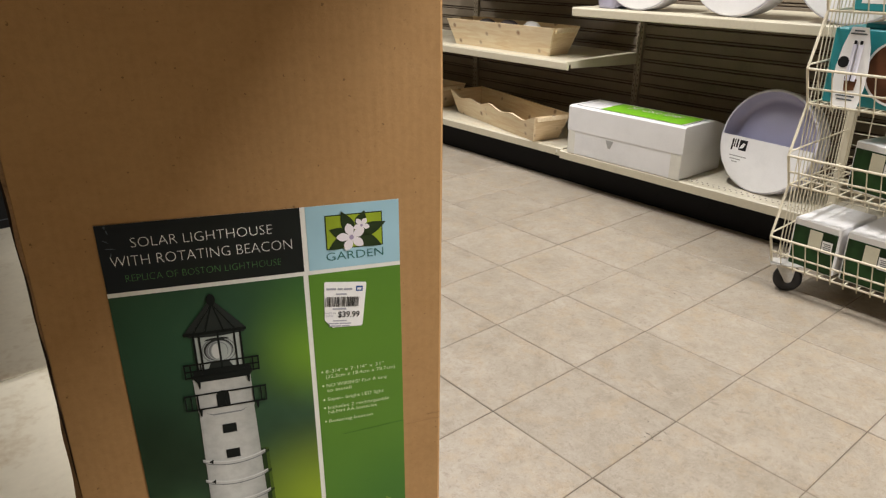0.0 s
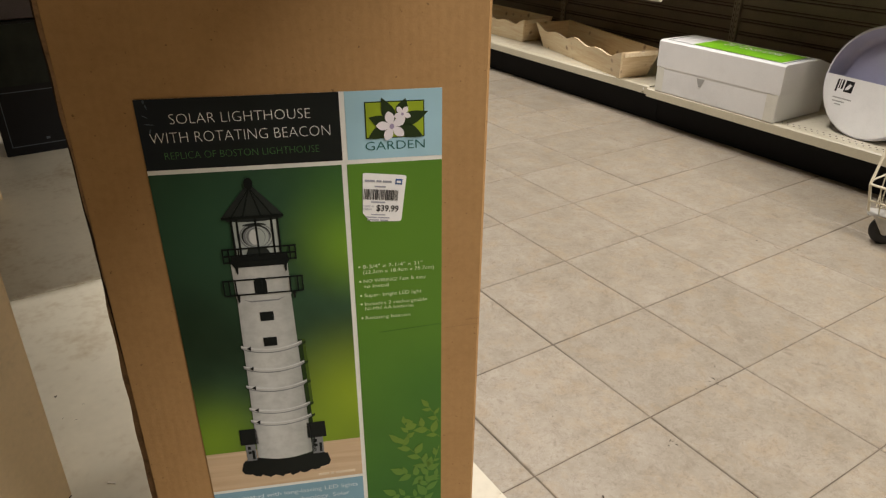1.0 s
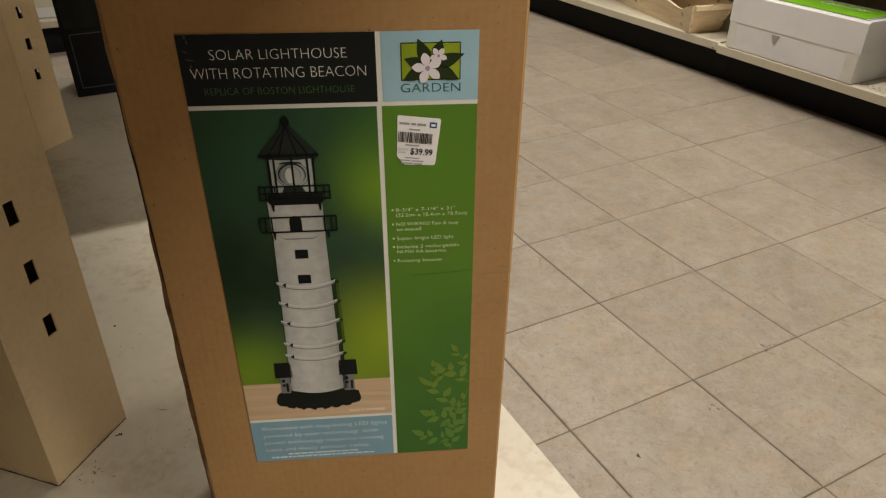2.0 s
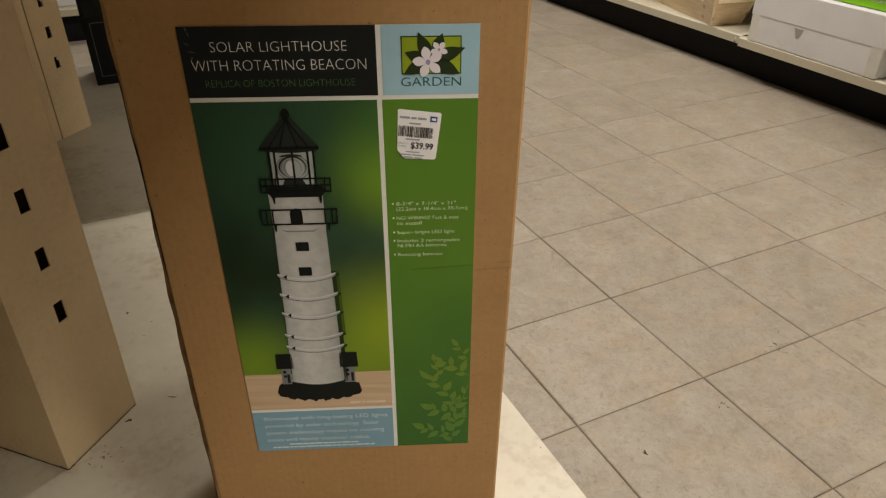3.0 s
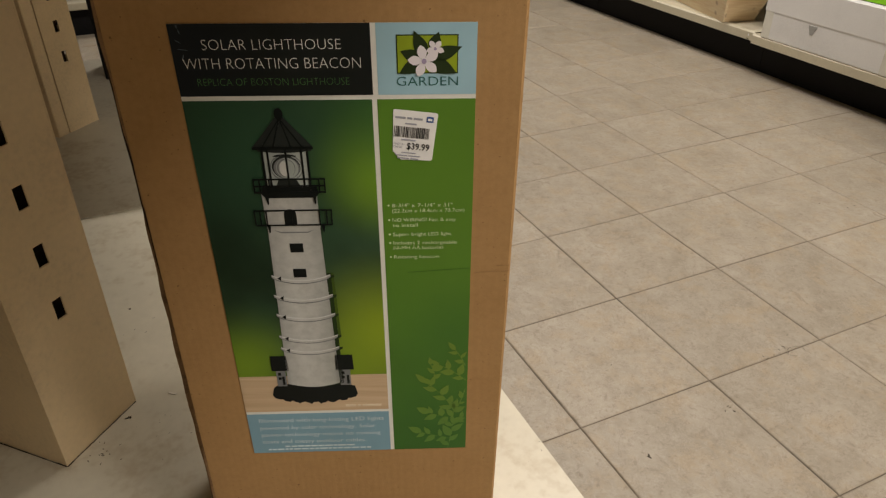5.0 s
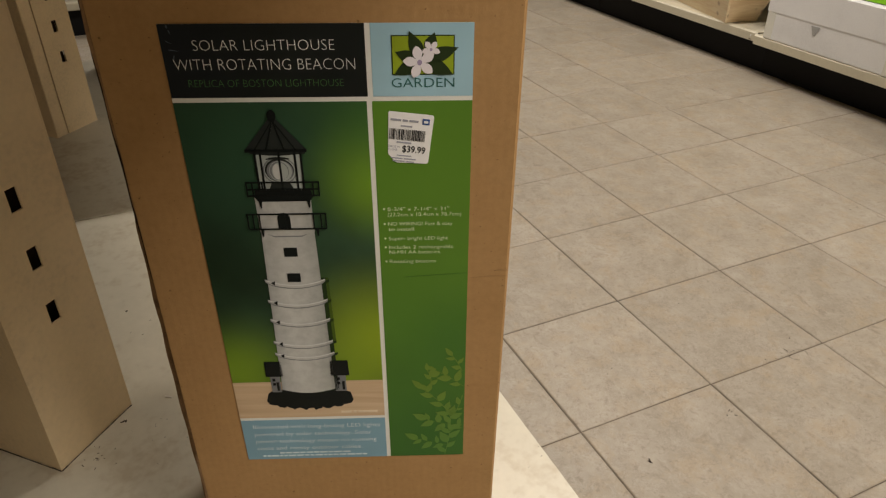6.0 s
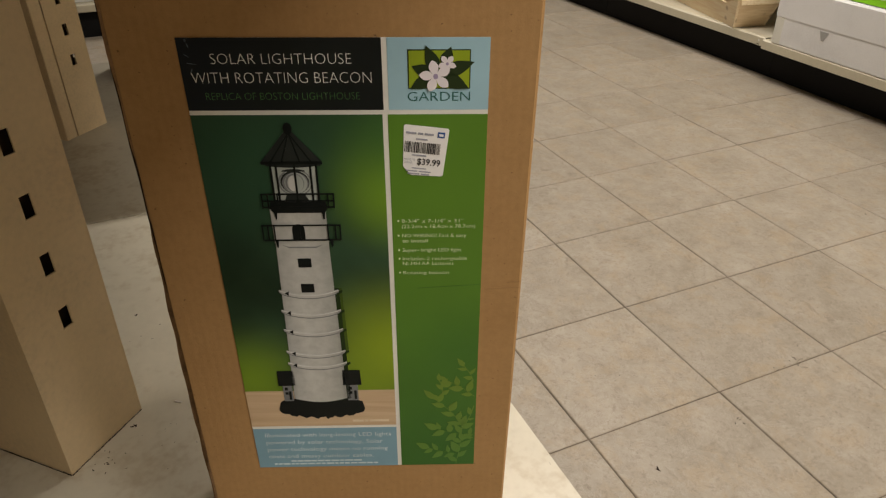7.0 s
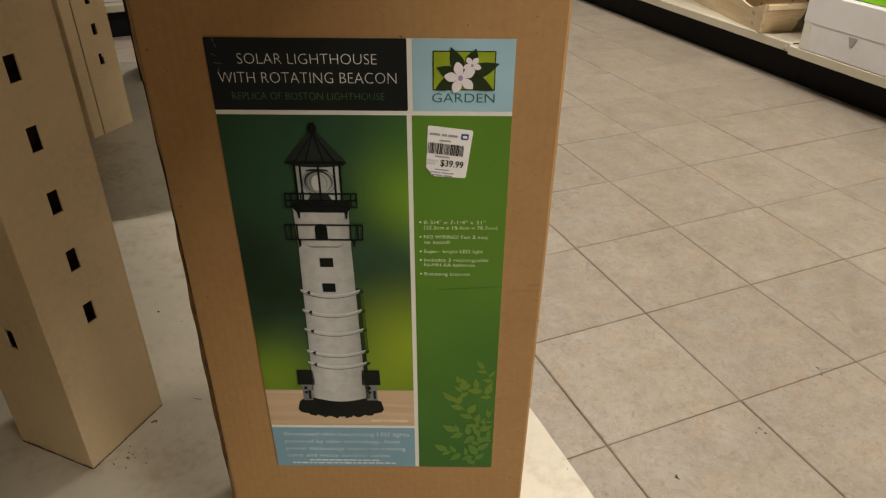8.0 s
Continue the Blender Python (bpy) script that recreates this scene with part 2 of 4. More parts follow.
OLD_TAPE = surface("yellowed_clear_tape", (0.73, 0.72, 0.65), 0.35, vary=0.08, scale=12)
TAPE = surface("clear_packing_tape", (0.42, 0.27, 0.14), 0.2, vary=0.05)
WHITE_CARD = surface("white_carton_board", (0.79, 0.79, 0.79), 0.6, vary=0.05, scale=6, bump=0.08)
WHITE_PAPER = surface("white_sticker_paper", (0.84, 0.84, 0.84), 0.5, vary=0.03, bump=0.03)
OFFWHITE_PRINT = surface("white_print", (0.74, 0.74, 0.70), 0.42, vary=0.03, bump=0.02)
BLACK_PRINT = print_material("black_print", (0.009, 0.0115, 0.011), [(0.0, 0.02, 0.09, (0.012, 0.016, 0.022), 0.8)])
BLUE_PRINT = print_material("pale_blue_print", (0.33, 0.53, 0.63), [], noise_amount=0.06)
LOWBLUE_PRINT = print_material("dusty_blue_print", (0.20, 0.36, 0.46), [], noise_amount=0.06)
GREEN_PRINT = print_material("leaf_green_print", (0.072, 0.185, 0.022), [(0.19, 0.13, 0.22, (0.108, 0.240, 0.022), 0.8), (0.20, 0.45, 0.17, (0.03, 0.12, 0.022), 0.8), (0.23, 0.30, 0.08, (0.045, 0.15, 0.022), 0.6)], noise_amount=0.08)
SCENE_PRINT = print_material("blurred_garden_print", (0.024, 0.058, 0.028), [
    (0.02, 0.12, 0.14, (0.022, 0.060, 0.034), 0.9), (0.06, 0.10, 0.10, (0.030, 0.088, 0.044), 0.7), (0.162, 0.125, 0.075, (0.17, 0.33, 0.02), 0.9), (0.165, 0.07, 0.08, (0.045, 0.14, 0.03), 0.7),
    (0.155, 0.295, 0.105, (0.25, 0.36, 0.018), 0.95), (0.012, 0.335, 0.085, (0.17, 0.29, 0.02), 0.95), (0.12, 0.34, 0.07, (0.22, 0.34, 0.02), 0.7), (0.01, 0.22, 0.10, (0.008, 0.020, 0.008), 0.7)], noise_amount=0.4)
WOOD_PRINT = wood_material("printed_wood_boards", (0.62, 0.47, 0.31), (0.50, 0.35, 0.21), along=(1.2, 26, 4), knots=False)
TOWER_PRINT = tower_print_material()
RING_PRINT = print_material("printed_tower_ring", (0.60, 0.61, 0.60), [], noise_amount=0.05)
SHADE_PRINT = print_material("printed_grey_shade", (0.19, 0.20, 0.21), [], noise_amount=0.1)
IRON_PRINT = print_material("printed_black_iron", (0.004, 0.006, 0.006), [])
ROOF_PRINT = print_material("printed_roof", (0.018, 0.023, 0.021), [], noise_amount=0.35)
SHADOW_PRINT = print_material("printed_soft_shadow", (0.007, 0.016, 0.006), [(0.11, 0.27, 0.09, (0.02, 0.045, 0.006), 0.7)])
HALO_PRINT = print_material("printed_shadow_edge", (0.014, 0.034, 0.010), [(0.115, 0.27, 0.10, (0.075, 0.125, 0.010), 0.8)])
GLASS_PRINT = print_material("printed_lantern_glass", (0.42, 0.47, 0.45), [], noise_amount=0.3)
LEAF_PRINT = print_material("printed_leaf_sprig", (0.145, 0.245, 0.034), [(0.22, 0.45, 0.12, (0.08, 0.21, 0.04), 0.8)], noise_amount=0.1)
CREASE_SHADE = print_material("green_crease_shade", (0.06, 0.16, 0.02), [])
LOGO_GREEN = print_material("printed_olive_square", (0.27, 0.36, 0.020), [], noise_amount=0.15)
LOGO_LEAF = print_material("printed_dark_leaf", (0.018, 0.032, 0.010), [], noise_amount=0.2)
LOGO_PETAL = print_material("printed_white_petal", (0.74, 0.70, 0.74), [], noise_amount=0.04)
LOGO_HEART = print_material("printed_violet_heart", (0.34, 0.28, 0.42), [], noise_amount=0.1)
TEXT_GREEN = print_material("green_lettering", (0.07, 0.20, 0.06), [])
TEXT_TEAL = print_material("dark_teal_lettering", (0.025, 0.11, 0.10), [])
TEXT_WHITE = print_material("white_lettering", (0.88, 0.88, 0.84), [])
TEXT_PALE = print_material("pale_lettering", (0.62, 0.70, 0.46), [])
TEXT_PALEBLUE = print_material("pale_blue_lettering", (0.66, 0.77, 0.80), [])
PALE_WOOD_TEXT = print_material("pale_wood_lettering", (0.66, 0.56, 0.42), [])
TEXT_BLACK = print_material("black_lettering", (0.015, 0.015, 0.016), [])
SCUFF_PRINT = print_material("rubbed_print", (0.075, 0.095, 0.115), [])
STICKER_GREY = print_material("grey_sticker_print", (0.30, 0.31, 0.36), [])
TEXT_BLUE = print_material("blue_mark", (0.02, 0.08, 0.28), [])
PINE = wood_material("pale_knotty_pine", (0.88, 0.76, 0.54), (0.76, 0.58, 0.35), along=(14, 1.5, 14))
PINE_END = wood_material("pine_end_panel", (0.82, 0.66, 0.43), (0.66, 0.48, 0.27), along=(2, 14, 14))
LAVENDER = surface("lavender_plastic", (0.47, 0.47, 0.66), 0.35, vary=0.04, scale=5, bump=0.03)
WHITE_PLASTIC = surface("white_plastic", (0.68, 0.68, 0.77), 0.35, vary=0.03, scale=5, bump=0.03)
WIRE = surface("cream_coated_wire", (0.66, 0.61, 0.47), 0.35, vary=0.06, scale=30, bump=0.05)
RUBBER = surface("black_rubber", (0.015, 0.014, 0.014), 0.6, vary=0.3, scale=40)
STEEL = surface("galvanised_steel", (0.50, 0.49, 0.46), 0.45, metal=0.3, vary=0.12, scale=30)
TEAL = surface("teal_carton_print", (0.02, 0.24, 0.27), 0.45, vary=0.08, scale=10, bump=0.05)
LIME = surface("lime_green_label", (0.20, 0.52, 0.015), 0.45, vary=0.05, scale=10, bump=0.04)
GARDEN_DARK = print_material("dark_garden_label", (0.012, 0.040, 0.010), [(0.03, 0.03, 0.05, (0.05, 0.14, 0.02), 0.8)], noise_amount=0.6)
CREAM_LABEL = surface("cream_price_paper", (0.66, 0.64, 0.50), 0.55, vary=0.04, bump=0.03)
BROWN_PRINT = print_material("brown_product_print", (0.11, 0.045, 0.022), [], noise_amount=0.5)
BLACK_CARD = surface("black_printed_carton", (0.005, 0.005, 0.006), 0.5, vary=0.3, scale=9, spec=0.2)
MURK_PRINT = print_material("murky_green_print", (0.010, 0.014, 0.009), [(0.2, 0.1, 0.12, (0.02, 0.03, 0.015), 0.7)], noise_amount=0.6)
GREY_LINE = surface("grey_outline_print", (0.07, 0.085, 0.10), 0.5, vary=0.1)
SLOT_GREY = surface("grey_slot_shade_and_print", (0.36, 0.36, 0.35), 0.6, vary=0.1)
PURPLE_CARD = surface("dull_purple_carton", (0.075, 0.06, 0.065), 0.6, vary=0.1)
CEIL = surface("white_ceiling_board", (0.50, 0.49, 0.46), 0.9, vary=0.06, scale=30, bump=0.3)
WALLPAINT = surface("beige_wall_paint", (0.28, 0.25, 0.20), 0.8, vary=0.06, scale=4)
DIRT = surface("dark_crumbs", (0.035, 0.022, 0.012), 0.95, vary=0.3, scale=90)
LINT = surface("pale_lint", (0.70, 0.66, 0.58), 0.9, vary=0.1, scale=90)
TUBE = glow("lit_diffuser", (1.0, 0.93, 0.82), 3.0)


# ---- mesh helpers ----
def part(name, bm, material, parent=None, label="", smooth=False):
    me = bpy.data.meshes.new(name)
    bmesh.ops.recalc_face_normals(bm, faces=bm.faces)
    bm.to_mesh(me)
    bm.free()
    me.materials.append(material)
    if smooth:
        for p in me.polygons:
            p.use_smooth = True
    ob = new(name, me)
    ob.parent = parent
    if label:
        tagged(ob, label)
    return ob


def thing(name, m, label, category, group="", kind=""):
    ob = new(name)
    ob.empty_display_size = 0.05
    ob.matrix_basis = m
    return tagged(ob, label, category, group, kind)


def slab(x0, y0, z0, x1, y1, z1, bevel=0.0, bm=None, seg=1):
    """A block between two corners, with bevelled edges; joins bm if given."""
    b = bmesh.new()
    bmesh.ops.create_cube(b, size=1.0)
    for v in b.verts:
        v.co = Vector(((x0 + x1) / 2 + v.co.x * (x1 - x0), (y0 + y1) / 2 + v.co.y * (y1 - y0), (z0 + z1) / 2 + v.co.z * (z1 - z0)))
    if bevel:
        bmesh.ops.bevel(b, geom=list(b.edges), offset=bevel, segments=seg, affect="EDGES", clamp_overlap=True)
    return join(bm, b)


def join(bm, b):
    if bm is None:
        return b
    me = bpy.data.meshes.new("tmp")
    b.to_mesh(me)
    b.free()
    bm.from_mesh(me)
    bpy.data.meshes.remove(me)
    return bm


def prism(points, depth, axis="y", bm=None, at=0.0):
    """A flat outline (a, b) pushed out by depth along an axis: y -> (x, z) outline, x -> (y, z), z -> (x, y)."""
    b = bmesh.new()
    def place(p, d):
        return {"y": (p[0], d, p[1]), "x": (d, p[0], p[1]), "z": (p[0], p[1], d)}[axis]
    lo = [b.verts.new(place(p, at)) for p in points]
    hi = [b.verts.new(place(p, at + depth)) for p in points]
    b.faces.new(lo)
    b.faces.new(hi)
    for i in range(len(points)):
        j = (i + 1) % len(points)
        b.faces.new((lo[i], lo[j], hi[j], hi[i]))
    return join(bm, b)


def rod(a, c, r, bm=None, sides=6):
    """A round bar from a to c."""
    b = bmesh.new()
    a, c = Vector(a), Vector(c)
    d = c - a
    m = Matrix.Translation((a + c) / 2) @ d.to_track_quat("Z", "Y").to_matrix().to_4x4()
    bmesh.ops.create_cone(b, cap_ends=True, segments=sides, radius1=r, radius2=r, depth=d.length, matrix=m)
    return join(bm, b)


def lathe(profile, m, seg=40, bm=None):
    """A turned body: profile of (radius, height), placed by m."""
    b = bmesh.new()
    rings = []
    for r, h in profile:
        if r < 1e-6:
            rings.append([b.verts.new(m @ Vector((0, 0, h)))])
        else:
            rings.append([b.verts.new(m @ Vector((r * math.cos(2 * math.pi * k / seg), r * math.sin(2 * math.pi * k / seg), h))) for k in range(seg)])
    for p, q in zip(rings, rings[1:]):
        for k in range(seg if len(p) + len(q) > 2 else 0):
            n = (k + 1) % seg
            if len(p) == 1:
                b.faces.new((p[0], q[k], q[n]))
            elif len(q) == 1:
                b.faces.new((p[k], p[n], q[0]))
            else:
                b.faces.new((p[k], p[n], q[n], q[k]))
    return join(bm, b)


def lettering(name, text, x, y, width, height, z, material, parent, spacing=1.0, thin=-0.025):
    """Text as a mesh: left edge x, baseline y, scaled to a width and capital height, at height z of its plane."""
    cu = bpy.data.curves.new(name, "FONT")
    cu.body = text
    cu.space_character = spacing
    cu.resolution_u = 3
    cu.offset = thin
    tmp = bpy.data.objects.new(name, cu)
    scene.collection.objects.link(tmp)
    bpy.context.view_layer.update()
    me = bpy.data.meshes.new_from_object(tmp.evaluated_get(bpy.context.evaluated_depsgraph_get()))
    bpy.data.objects.remove(tmp)
    n = len(me.vertices)
    co = np.empty(n * 3)
    me.vertices.foreach_get("co", co)
    co = co.reshape(n, 3)
    x0, x1 = co[:, 0].min(), co[:, 0].max()
    co[:, 0] = x + (co[:, 0] - x0) * width / (x1 - x0)
    co[:, 1] = y + co[:, 1] * height / 0.69
    co[:, 2] = z
    me.vertices.foreach_set("co", co.ravel())
    me.update()
    me.materials.clear()
    me.materials.append(material)
    ob = new(name, me)
    ob.parent = parent
    return ob


# ---- the setting ----
FLOOR_X, FLOOR_Y = (-4.5, 3.4), (-4.0, 8.0)
PITCH = 0.305
floor = tagged(part("floor", slab(FLOOR_X[0], FLOOR_Y[0], -0.12, FLOOR_X[1], FLOOR_Y[1], -0.0022), GROUT),
               "cream mottled ceramic tile floor with dark grout lines", "floor", kind="structure")
ceiling = tagged(part("ceiling", slab(FLOOR_X[0], FLOOR_Y[0], CEILING, FLOOR_X[1], FLOOR_Y[1], CEILING + 0.1), CEIL),
                 "white ceiling board of the store", "ceiling", kind="structure")
for wname, c in (("wall_west", (FLOOR_X[0] - 0.15, FLOOR_Y[0], 0, FLOOR_X[0], FLOOR_Y[1], CEILING)), ("wall_east", (FLOOR_X[1], FLOOR_Y[0], 0, FLOOR_X[1] + 0.15, FLOOR_Y[1], CEILING)),
                 ("wall_north", (FLOOR_X[0] - 0.15, FLOOR_Y[1], 0, FLOOR_X[1] + 0.15, FLOOR_Y[1] + 0.15, CEILING)), ("wall_south", (FLOOR_X[0] - 0.15, FLOOR_Y[0] - 0.15, 0, FLOOR_X[1] + 0.15, FLOOR_Y[0], CEILING))):
    tagged(part(wname, slab(*c), WALLPAINT), "plain beige painted store wall", "wall", kind="structure")

# unseen panel and plinth, added to keep light off the west side
west_block = thing("tall_gondola", pose(-2.15, -4.0, 0), "unseen tall brown panel added beyond the display deck to cut light", "shelving")
part("back_panel", slab(0, 0, 0.1505, 0.05, 7.2, 1.95), PANEL, west_block)
part("kick_plate", slab(-0.2, 0, 0, 0.2, 7.2, 0.15), KICK, west_block)
for lx, ly, wide, deep, watts in LAMPS:
    lamp_body = thing("ceiling_light", pose(lx, ly, CEILING), "white fluorescent ceiling light with lit diffuser", "ceiling light", "ceiling lights")
    part("housing", slab(-wide / 2 - 0.05, -deep / 2 - 0.03, -0.06, wide / 2 + 0.05, deep / 2 + 0.03, 0, 0.006), CEIL, lamp_body)
    part("diffuser", slab(-wide / 2, -deep / 2, -0.075, wide / 2, deep / 2, -0.0605), TUBE, lamp_body, "glowing white diffuser")

# ---- display deck under the lighthouse box ----
DECK_Z, DECK_X0, DECK_X1, DECK_Y0, DECK_Y1 = 0.147, -1.48, -0.162, -1.6, 2.27
deck = thing("display_deck", pose(0, 0, 0), "low cream metal display deck with dusty scuffed top", "display deck")
for k, (y0, y1) in enumerate(((DECK_Y0, -0.47), (-0.468, 0.9285), (0.9300, DECK_Y1))):
    part("deck_panel", slab(DECK_X0, y0, DECK_Z - 0.03, DECK_X1, y1, DECK_Z, 0.003, seg=2), DECK, deck)
part("kick_plate", slab(DECK_X0 + 0.02, DECK_Y0 + 0.03, -0.002, DECK_X1 - 0.03, DECK_Y1 - 0.03, DECK_Z - 0.0305), KICK, deck, "black kick plate")

# unseen shelves, added only to block lamp light from carton, deck and posts
part("upper_shelf", slab(-1.42, -1.9, 1.30, -0.195, 1.029, 1.34, 0.004), PANEL, deck, "unseen brown shelf added over the deck to shade carton and post")
part("upper_shelf", slab(-0.1945, -0.15, 1.30, -0.08, 0.62, 1.34, 0.004), PANEL, deck, "unseen short brown extension added to shade the far post")
part("upper_shelf", slab(-1.62, 0.998, 0.95, 0.02, DECK_Y1 - 0.02, 0.98, 0.004), PANEL, deck, "unseen deeper, lower brown shelf added to shade the far deck")

# ---- tall carton with the printed lighthouse label ----
BOX_W, BOX_H, BOX_D = 0.327, 0.90, 0.27
DRAWN_IN = 0.034  # the side panel leans in towards the back
box = thing("lighthouse_carton", pose(-0.630, -0.144, DECK_Z, -1.0, 0, -24.3), "tall brown corrugated carton with green lighthouse label, standing on cream deck", "cardboard box")


def carton_body():
    """Upright carton, a little narrower towards its foot, with softly bulged panels."""
    bm = bmesh.new()
    nx, nz, ny = 8, 40, 6
    def width(z):
        return 0.315 + (BOX_W - 0.315) * min(1, z / 0.75)
    loops = []
    for k in range(nz + 1):
        z = BOX_H * k / nz
        w = width(z)
        swell = 0.0025 * math.sin(math.pi * k / nz)
        ring = []
        c = 0.0022
        w += 0.0010
        lc = 0.0008
        for i in range(nx + 1):
            ring.append((lc + (w - lc - c) * i / nx, 0.0, z))
        ring.append((w - 0.0012, 0.0012, z))
        for i in range(ny + 1):
            s = math.sin(math.pi * i / ny)
            ring.append((w + swell * s - DRAWN_IN * i / ny, c + (BOX_D - 2 * c) * i / ny, z))
        for i in range(nx + 1):
            ring.append((w - c - DRAWN_IN - (w - 2 * c - DRAWN_IN) * i / nx, BOX_D, z))
        for i in range(ny + 1):
            s = math.sin(math.pi * i / ny)
            ring.append((0 - swell * s, BOX_D - c - (BOX_D - c - lc) * i / ny, z))
        loops.append([bm.verts.new(p) for p in ring])
    for p, q in zip(loops, loops[1:]):
        for i in range(len(p)):
            j = (i + 1) % len(p)
            bm.faces.new((p[i], p[j], q[j], q[i]))
    bm.faces.new(loops[0])
    bm.faces.new(loops[-1])
    return bm


def wavy_strip(x_off, y0, y1, amp, seed, z0=0.0, z1=0.9, base_w=0.006):
    """A raw card edge, also a dark gap-shade strip: an upright strip with an uneven outer side."""
    rnd = random.Random(seed)
    bm = bmesh.new()
    n = 70
    prev = None
    for k in range(n + 1):
        z = z0 + (z1 - z0) * k / n
        w = x_off - amp * (0.5 + 0.5 * math.sin(z * 95 + seed) * rnd.uniform(0.4, 1.0)) - 0.002 * math.sin(z * 9 + seed)
        row = [bm.verts.new(p) for p in ((x_off + base_w, y0, z), (w, y0, z), (w, y1, z), (x_off + base_w, y1, z))]
        if prev:
            for i in range(4):
                j = (i + 1) % 4
                bm.faces.new((prev[i], prev[j], row[j], row[i]))
        else:
            bm.faces.new(row)
        prev = row
    bm.faces.new(prev)
    return bm


part("body", carton_body(), CARD, box)
part("front_ply", wavy_strip(-0.0002, 0.0006, 0.0022, 0.0018, 1), CARD_EDGE, box, "ragged raw edge of the front panel")
# the two gap strips are solid, near-black to paint the shade between plies
part("flute_gap", wavy_strip(-0.0012, 0.0024, 0.0055, 0.0008, 2), CARD_GAP_SHADE, box, "dark strip painting the shade between card layers")
part("side_flap", wavy_strip(-0.0042, 0.0057, 0.0085, 0.0016, 5), CARD_EDGE, box, "glued inner flap with ragged edge")
part("back_gap", wavy_strip(-0.0052, 0.0087, 0.0115, 0.0010, 7), CARD_GAP_SHADE, box)
for x0, x1, z, tilt in ((0.289, 0.3225, 0.4535, 0.0022), (0.310, 0.3225, 0.4610, 0.0006)):
    part("crease", prism([(x0, z), (x1, z + tilt), (x1, z + tilt + 0.0007), ((x0 + x1) / 2, z + tilt * 0.5 + 0.0010), (x0, z + 0.0003)], 0.0004, "y", None, -0.0004), CARD_CREASE, box)
# label plane: x to the right, y up, origin at its top left corner; it leans with the carton
LW, LH = 0.237, 0.457
MM = 0.001


def sheet(u0, v0, u1, v1, z, bm=None):
    """A thin printed field from (u0, v0) to (u1, v1) in millimetres, v downwards."""
    return slab(u0 * MM, -v1 * MM, z - 0.0003, u1 * MM, -v0 * MM, z, 0, bm)


label = part("label", sheet(0, 0, 237, 457, 0.0006), OFFWHITE_PRINT, box, "printed paper label with a lighthouse picture")
label.matrix_basis = pose(0.0505, -0.0001, 0.679, 90, 0, 0)
Z1, Z2, Z3, Z4, Z5, Z6 = 0.0008, 0.00105, 0.0013, 0.0016, 0.00195, 0.0023


def printed(name, bm, material, text=""):
    return part(name, bm, material, label, text)


def flat(points, z, bm=None):
    """A flat printed outline in millimetres (u, v down)."""
    return prism([(u * MM, -v * MM) for u, v in points], 0.0002, "z", bm, z - 0.0002)


def oval(u, v, a, b, z, n=28, start=0.0, end=2 * math.pi, turn=0.0, bm=None):
    pts = []
    full = abs(end - start - 2 * math.pi) < 1e-6
    for k in range(n if full else n + 1):
        t = start + (end - start) * k / n
        p, q = a * math.cos(t), b * math.sin(t)
        pts.append((u + p * math.cos(turn) - q * math.sin(turn), v + p * math.sin(turn) + q * math.cos(turn)))
    return flat(pts, z, bm)


printed("title_field", sheet(0, 0, 154.6, 56.7, Z1), BLACK_PRINT)
printed("logo_field", sheet(158.8, 0, 237, 56.7, Z1), BLUE_PRINT)
printed("picture_field", sheet(0, 60.5, 153.4, 349, Z1), SCENE_PRINT, "blurred dark green garden picture")
printed("board_field", sheet(0, 349, 153.4, 397, Z1), WOOD_PRINT, "pale wooden boards in the picture")
printed("text_field", sheet(0, 400.5, 153.4, 457, Z1), LOWBLUE_PRINT)
printed("feature_field", sheet(157.6, 60.5, 237, 457, Z1), GREEN_PRINT)

lettering("title", "SOLAR LIGHTHOUSE", 0.0240, -0.0199, 0.1075, 0.0083, Z2, TEXT_WHITE, label)
lettering("title", "WITH ROTATING BEACON", 0.0072, -0.0348, 0.1390, 0.0088, Z2, TEXT_WHITE, label)
lettering("subtitle", "REPLICA OF BOSTON LIGHTHOUSE", 0.0158, -0.0481, 0.1205, 0.0060, Z2, TEXT_GREEN, label)
lettering("logo_word", "GARDEN", 0.1738, -0.0494, 0.0488, 0.0074, Z2, TEXT_TEAL, label, 1.0, -0.008)
for k, (line, v, w) in enumerate((('8-3/4" x 7-1/4" x 31"', 156.5, 51), ("(22.2cm x 18.4cm x 78.7cm)", 161.8, 61.5), ("NO WIRING! Fast & easy", 171.0, 54), ("to install", 176.3, 20), ("Super- bright LED light", 185.7, 50),
                                   ("Includes 2 rechargeable", 194.6, 55), ("Ni-MH AA batteries", 199.8, 43), ("Rotating beacon", 209.4, 39))):
    v += 2.0
    lettering("feature_line", line, 0.1660, -v * MM, (w + 2.5) * MM, 0.0035, Z2, TEXT_PALE, label, 1.0, -0.004)
    if k in (0, 2, 4, 5, 7):
        printed("bullet", oval(163.0, v - 1.7, 0.9, 0.9, Z2, 10), TEXT_PALE)
for line, v, w in (("Illuminated with long-lasting LED lights", 412.2, 135.5), ("powered by solar technology. Solar", 422.6, 126), ("power technology means no running", 432.8, 131), ("costs and messy outdoor cables.", 443.0, 115)):
    lettering("text_line", line, 0.0120, -v * MM, w * MM, 0.0054, Z2, TEXT_PALEBLUE, label, 1.0, -0.006)
for v, u0, u1 in ((447.2, 36, 114), (451.4, 17, 132)):
    bars, u = None, u0
    rnd = random.Random(int(v))
    while u < u1:
        w = rnd.uniform(3, 9)
        bars = sheet(u, v, min(u + w, u1), v + 1.7, Z2, bars)
        u += w + 1.4
    printed("small_print", bars, TEXT_PALEBLUE)
